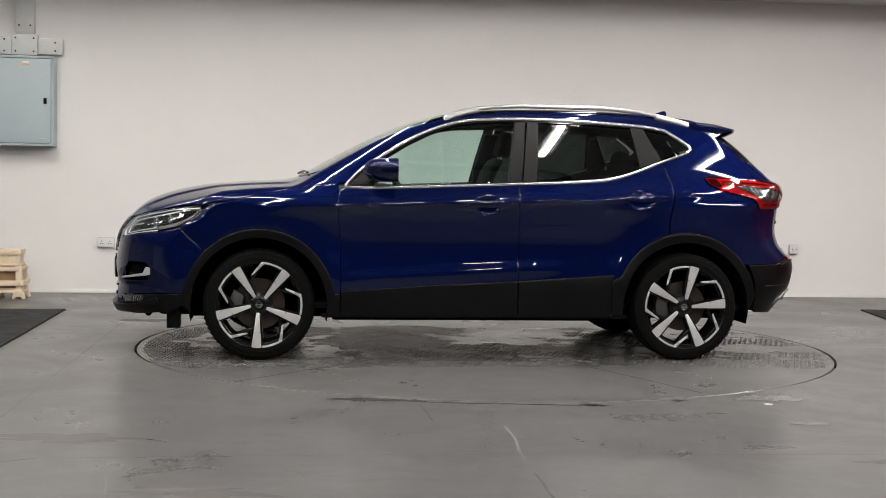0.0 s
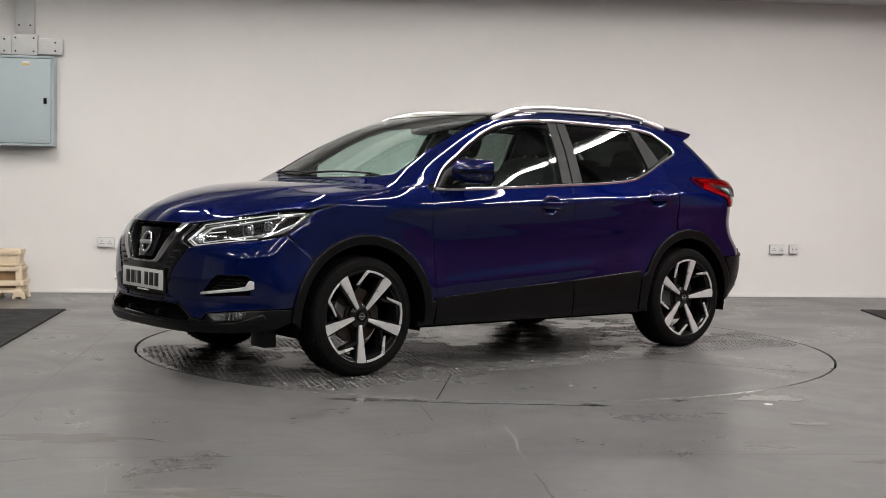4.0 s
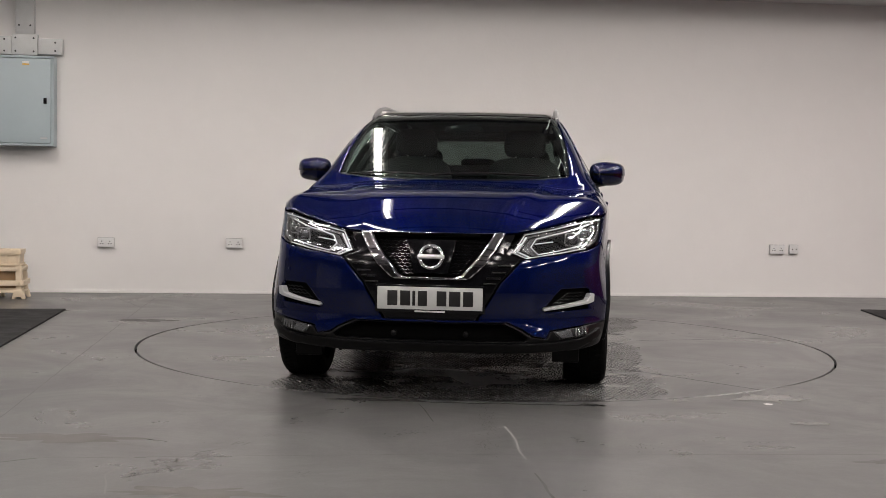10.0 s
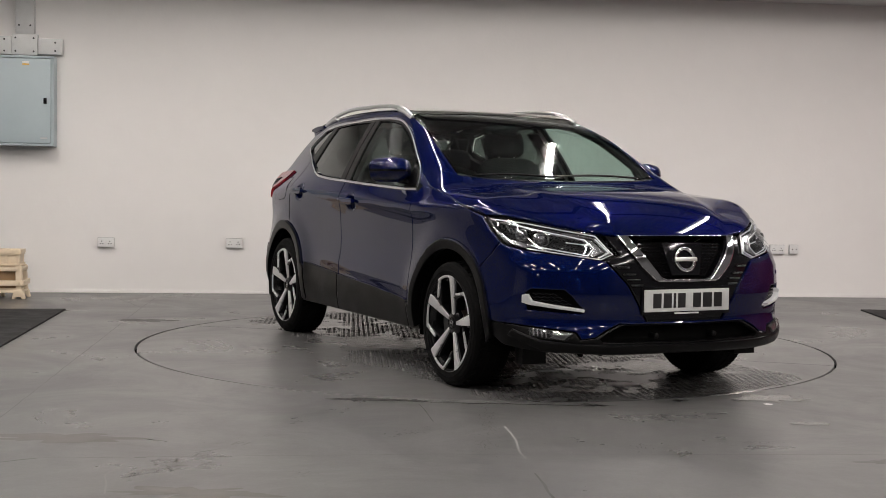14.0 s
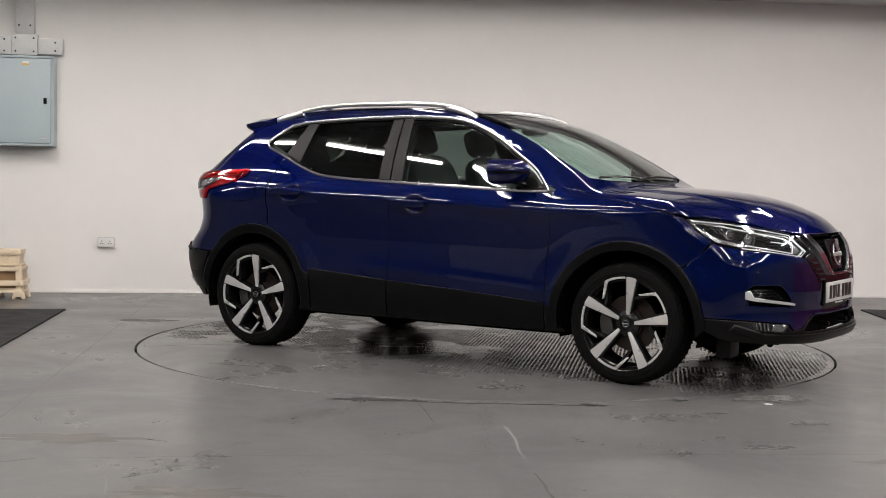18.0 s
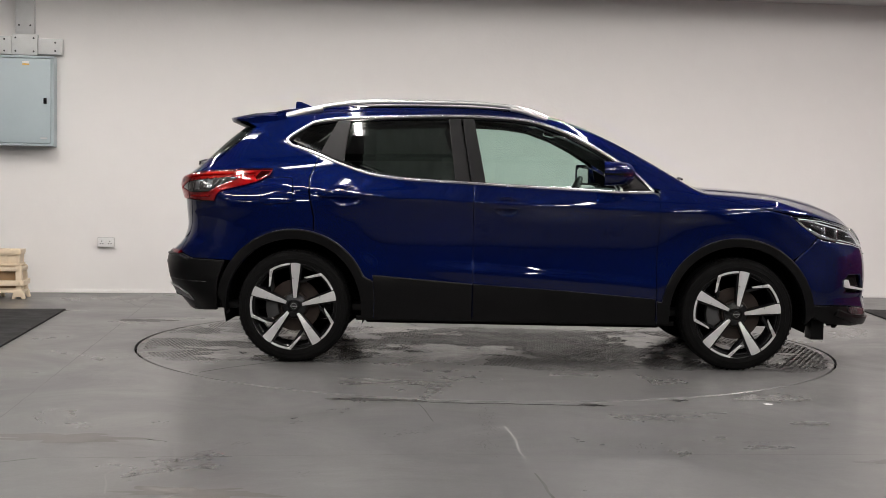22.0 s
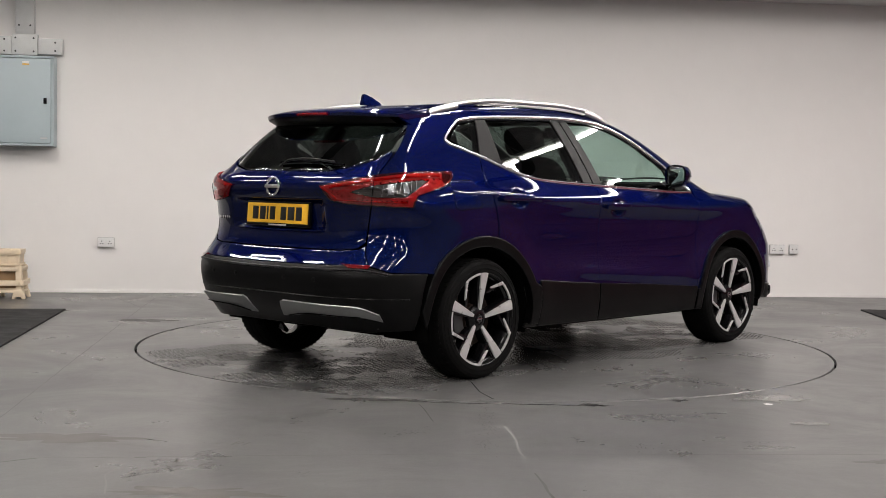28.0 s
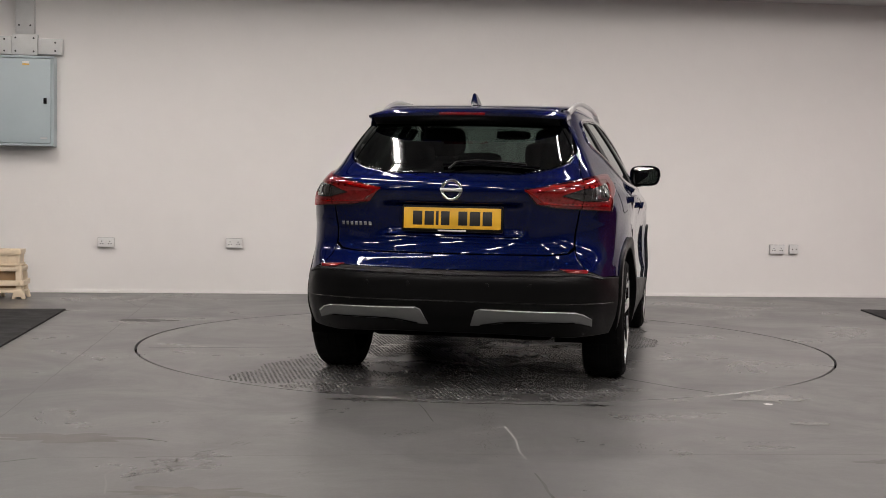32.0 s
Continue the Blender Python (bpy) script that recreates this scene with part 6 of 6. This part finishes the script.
for k in (0, 1):
    tl = panel("tail_lamp", "tail", TAIL, RED_GLASS, car, "red wrap-round tail lamp with a smoked wedge", mirror=bool(k), off=0.014, thick=0.016, edge=0.010, gap=0.0, h=0.016, holes=[WEDGE])
    panel("bowl", "tail", TAIL, BOWL, tl, "bright reflector bowl behind the red glass", mirror=bool(k), off=0.003, thick=0.01, edge=0.006, gap=0.004, h=0.016)
    for row, (u0, u1, z0, z1) in enumerate(((30, 64, 1.064, 1.108), (32, 51, .989, .984))):
        for j in range(14):
            u = u0 + (u1 - u0) * j / 13
            z = z0 + (z1 - z0) * j / 13
            p, nrm = at("tail", u, z, 0.005, bool(k))
            bm = bmesh.new()
            add_box(bm, (-0.006, -0.006, -0.002), (0.006, 0.006, 0.003), 0.002, placed(p, nrm))
            part("facet", bm, LAMP_GREY, tl)
    panel("wedge", "tail", WEDGE, SMOKE, tl, "smoked clear wedge", mirror=bool(k), off=0.009, thick=0.0, edge=0.006, gap=-0.002, h=0.02)
    ribbon("tail", curve([(27, 1.052), (33, 1.071), (41, 1.094), (52, 1.114), (64, 1.122)], 3), 0.006, 0.008, 0.8, RED_GUIDE, "light_guide", tl, k, "red upper light guide")
    ribbon("tail", curve([(28, .992), (40, .984), (51, .982)], 3), 0.006, 0.007, 0.8, RED_GUIDE, "light_guide", tl, k, "red lower light guide")
    for u, z in ((46, 1.045), (50.5, 1.05)):
        p, nrm = at("tail", u, z, 0.010, bool(k))
        bm = bmesh.new()
        add_box(bm, (-0.017, -0.026, -0.002), (0.017, 0.026, 0.004), 0.003, placed(p, nrm))
        part("reflector", bm, LAMP_GREY, tl, "bright lamp reflector")
    for j in range(7):
        u = 43.5 + j * 1.7
        ribbon("tail", [(u, 1.016 + 0.004 * j), (u + 0.6, 1.072 + 0.004 * j)], 0.012, 0.003, 0.8, LAMP_GREY, "lamp_rib", tl, k, "grey lamp rib")
    panel("smoked_tip", "tail", deg("tail", [(65.8, 1.140), (69.8, 1.140), (69.2, 1.112), (66.0, 1.084), (64.6, 1.100)]), SMOKE, tl, "dark smoked lamp tip", mirror=bool(k), off=0.006, thick=0.004, edge=0.003, gap=0.0, h=0.02)
    ribbon("tail", curve([(23.5, 1.058), (27.5, 1.020), (29.5, .990)], 3), 0.006, 0.006, 0.8, RED_GUIDE, "light_guide", tl, k, "red inner light guide")
    ribbon("tail", [(41.3, 1.115), (41.0, 1.05), (40.6, .968)], 0.0155, 0.0022, 1.0, DARK, "lamp_split", tl, k, "dark split line")
    for u in (24, 12):
        p, nrm = at("tail", u, .565, 0.007, bool(k))
        part("parking_sensor", moved(lathe([(0.012, -0.01), (0.012, 0.001), (0.010, 0.002)], 16), placed(p, nrm)), BLACK_PLASTIC, rear_bumper, "black parking sensor")

ribbon("tail", curve([(45.5, .600), (38, .622), (26, .618), (0, .614), (-26, .618), (-38, .622), (-45.5, .600)], 4), 0.006, 0.009, 0.7, BLACK_PLASTIC, "bumper_ledge", rear_bumper, 0, "black ledge along the bumper")
ribbon("tail", curve([(52, .47), (30, .475), (0, .478), (-30, .475), (-52, .47)], 4), 0.004, 0.006, 0.6, BLACK_PLASTIC, "bumper_fold", rear_bumper, 0)
for k in (0, 1):
    ribbon("tail", curve([(10.5, .360), (20, .383), (38, .380)], 3), 0.017, 0.006, 0.5, DARK, "insert_slot", rear_bumper, k, "dark slot in the insert")
    ribbon("tail", curve([(10.4, .442), (24, .438), (37.3, .431), (43.2, .394)], 3), 0.016, 0.004, 0.7, SATIN, "insert_edge", rear_bumper, k, "bright upper edge")
# wipers
P = project("tail", deg("tail", [(2, 1.150), (0, 1.185), (-8, 1.197), (-18, 1.190), (-26, 1.178)]))
P = P + normals(P) * 0.022
part("wiper_arm", tube([tuple(p) for p in P], 0.008, 8, 0.8), BLACK_PLASTIC, tail_gate, "black rear wiper arm")
P = project("tail", deg("tail", [(5, 1.182), (-8, 1.189), (-18, 1.184), (-30, 1.172)]))
P = P + normals(P) * 0.010
part("wiper_blade", tube([tuple(p) for p in P], 0.007, 6, 0.9), GLOSS_BLACK, tail_gate, "black rear wiper blade")
for y0, y1, xo in ((0.50, -0.12, 0.0), (-0.10, -0.60, 0.012)):
    ys = np.linspace(y0, y1, 8)
    P = project("top", [(1.075 - 0.17 * y * y + xo * 0.5 - 0.02 * math.sin(math.pi * i / 7), abs(y)) for i, y in enumerate(ys)])
    P[:, 1] = ys
    P[:, 2] += 0.012
    part("wiper", tube([tuple(p) for p in P], 0.008, 8, 0.8), BLACK_PLASTIC, car, "black windscreen wiper")

# ---------- cabin ----------
def cushion(lo, hi, bulge=0.02, m=None, sub=6):
    """A padded block with rounded sides."""
    bm = bmesh.new()
    bmesh.ops.create_cube(bm, size=2)
    bmesh.ops.subdivide_edges(bm, edges=bm.edges[:], cuts=sub, use_grid_fill=True)
    lo, hi = Vector(lo), Vector(hi)
    c, h = (lo + hi) / 2, (hi - lo) / 2
    for v in bm.verts:
        q = v.co
        k = (abs(q.x) ** 4 + abs(q.y) ** 4 + abs(q.z) ** 4) ** 0.25
        q = q / k * (0.55 + 0.45 * max(abs(q.x), abs(q.y), abs(q.z)))
        v.co = Vector((c.x + h.x * q.x, c.y + h.y * q.y, c.z + h.z * q.z))
    if m is not None:
        bmesh.ops.transform(bm, matrix=m, verts=bm.verts)
    return bm


def seat(x, y, w, name, recline=16):
    s = new(name)
    s.parent = car
    s["label"] = "dark cloth car seat with head restraint"
    part("cushion", cushion((x - 0.05, y - w / 2, 0.52), (x + 0.48, y + w / 2, 0.72)), CLOTH, s)
    m = Matrix.Translation((x, y, 0.66)) @ Matrix.Rotation(radians(-recline), 4, "Y")
    part("backrest", cushion((-0.10, -w / 2, -0.02), (0.05, w / 2, 0.64), m=m), CLOTH, s)
    for d in (-0.06, 0.06):
        part("post", tube([m @ Vector((-0.03, d, 0.58)), m @ Vector((-0.03, d, 0.70))], 0.007, 6, up=(0, 1, 0)), SATIN, s)
    part("head_restraint", cushion((-0.085, -0.14, 0.655), (0.025, 0.14, 0.84), m=m), CLOTH, s)
    return s


for y in (0.37, -0.37):
    seat(-0.10, y, 0.52, "front_seat", 19)
bench = new("rear_seat")
bench.parent = car
bench["label"] = "dark cloth rear bench with three head restraints"
part("cushion", cushion((-0.98, -0.64, 0.55), (-0.45, 0.64, 0.75)), CLOTH, bench)
mb = Matrix.Translation((-0.95, 0, 0.70)) @ Matrix.Rotation(radians(-22), 4, "Y")
part("backrest", cushion((-0.10, -0.64, -0.02), (0.05, 0.64, 0.56), m=mb), CLOTH, bench)
for y in (0.40, 0.0, -0.40):
    part("head_restraint", cushion((-0.085, y - 0.13, 0.53), (0.01, y + 0.13, 0.69 if y else 0.62), m=mb), CLOTH, bench)
bm = cushion((0.50, -0.72, 0.72), (1.02, 0.72, 1.055), sub=8)
part("dashboard", bm, CABIN, car, "charcoal dashboard")
part("instrument_hood", cushion((0.42, -0.52, 0.98), (0.66, -0.20, 1.075)), CABIN, car)
m = Matrix.Translation((0.34, -0.37, 0.965)) @ Matrix.Rotation(radians(-65), 4, "Y")
sw = part("steering_wheel", moved(torus(0.185, 0.015, 40, 10), m), CABIN, car, "dark steering wheel")
bm = bmesh.new()
add_box(bm, (-0.05, -0.06, -0.03), (0.05, 0.06, 0.01), 0.012, m)
add_box(bm, (-0.015, -0.18, -0.008), (0.015, 0.18, 0.004), 0.003, m)
part("wheel_boss", bm, CABIN, sw)
part("rear_view_mirror", cushion((0.235, -0.12, 1.395), (0.27, 0.12, 1.455)), GLOSS_BLACK, car, "black rear-view mirror")
part("camera_pod", cushion((0.20, -0.09, 1.40), (0.33, 0.09, 1.455)), GLOSS_BLACK, car, "black camera pod behind the windscreen")
box("floor_pan", (-1.95, -0.70, 0.30), (1.05, 0.70, 0.34), CABIN, car, "", 0.01)
box("parcel_shelf", (-1.80, -0.60, 1.0), (-1.22, 0.60, 1.02), CABIN, car, "", 0.004)
panel("headlining", "top", sym_y([(0.10, 0), (0.10, 0.53), (-0.8, 0.50), (-1.48, 0.47), (-1.50, 0)]), CABIN, car, off=-0.045, thick=0.02, edge=0.0)
pair("door_trim", "side", [(0.78, 1.035), (0.28, 1.05), (-0.27, 1.07), (-0.27, 0.4), (0.75, 0.4)], CABIN, front_doors, "charcoal door trim", off=-0.06, thick=0.02)
pair("door_trim", "side", [(-0.29, 1.075), (-0.76, 1.095), (-1.1, 1.17), (-1.1, 0.8), (-0.85, 0.4), (-0.29, 0.4)], CABIN, rear_doors, "charcoal door trim", off=-0.06, thick=0.02)
pair("centre_pillar", "side", [(-.255, 1.47), (-.415, 1.47), (-.375, 1.09), (-.19, 1.09)], CABIN, car, off=-0.045, thick=0.02)
pair("rear_pillar_lining", "side", [(-1.03, 1.45), (-1.10, 1.45), (-1.20, 1.25), (-1.06, 1.20)], CABIN, car, off=-0.035, thick=0.02)
pair("tail_pillar_lining", "side", [(-1.27, 1.44), (-1.45, 1.45), (-1.60, 1.20), (-1.62, 1.02), (-1.22, 1.02), (-1.20, 1.22), (-1.38, 1.29), (-1.41, 1.34)], CABIN, car, off=-0.03, thick=0.02, gap=0.004)
pair("windscreen_pillar_lining", "cab", np.vstack([to("cab", "side", [(0.86, 1.075), (.70, 1.185), (.56, 1.272), (.43, 1.352), (.29, 1.418), (.12, 1.470)]), to("cab", "top", [(0.19, 0.56), (0.36, 0.60), (0.56, 0.625), (0.76, 0.645), (0.92, 0.65)])]), CABIN, car, off=-0.028, gap=0.0, thick=0.01, edge=0.0)

# ---------- what moves ----------
TURN = ((0.0, 189.15), (0.5, 192.64), (1.0, 196.24), (1.5, 199.95), (2.0, 203.77), (3.0, 211.57), (3.5, 215.5), (5.5, 231.22), (7.0, 243.06), (8.0, 250.93), (9.0, 258.77), (10.0, 266.59), (11.0, 274.42), (12.0, 282.29), (13.0, 290.17), (14.0, 298.03),
        (14.5, 301.95), (16.5, 317.6), (17.0, 321.53), (18.0, 329.44), (19.0, 337.38), (20.0, 345.28), (21.0, 353.15), (22.0, 361.05), (23.0, 368.99), (24.0, 376.99), (25.0, 384.97), (25.5, 388.92), (27.5, 404.7), (28.0, 408.7), (29.0, 416.85), (30.0, 424.9), (31.0, 432.93), (32.0, 441.05))


def turned(a):
    return Matrix.Rotation(radians(a), 4, "Z")


def motions():
    walk(table, [(t, turned(a)) for t, a in TURN])
    walk(car, [(t, turned(a) @ pose(*CAR_OFF, 0)) for t, a in TURN])


motions()
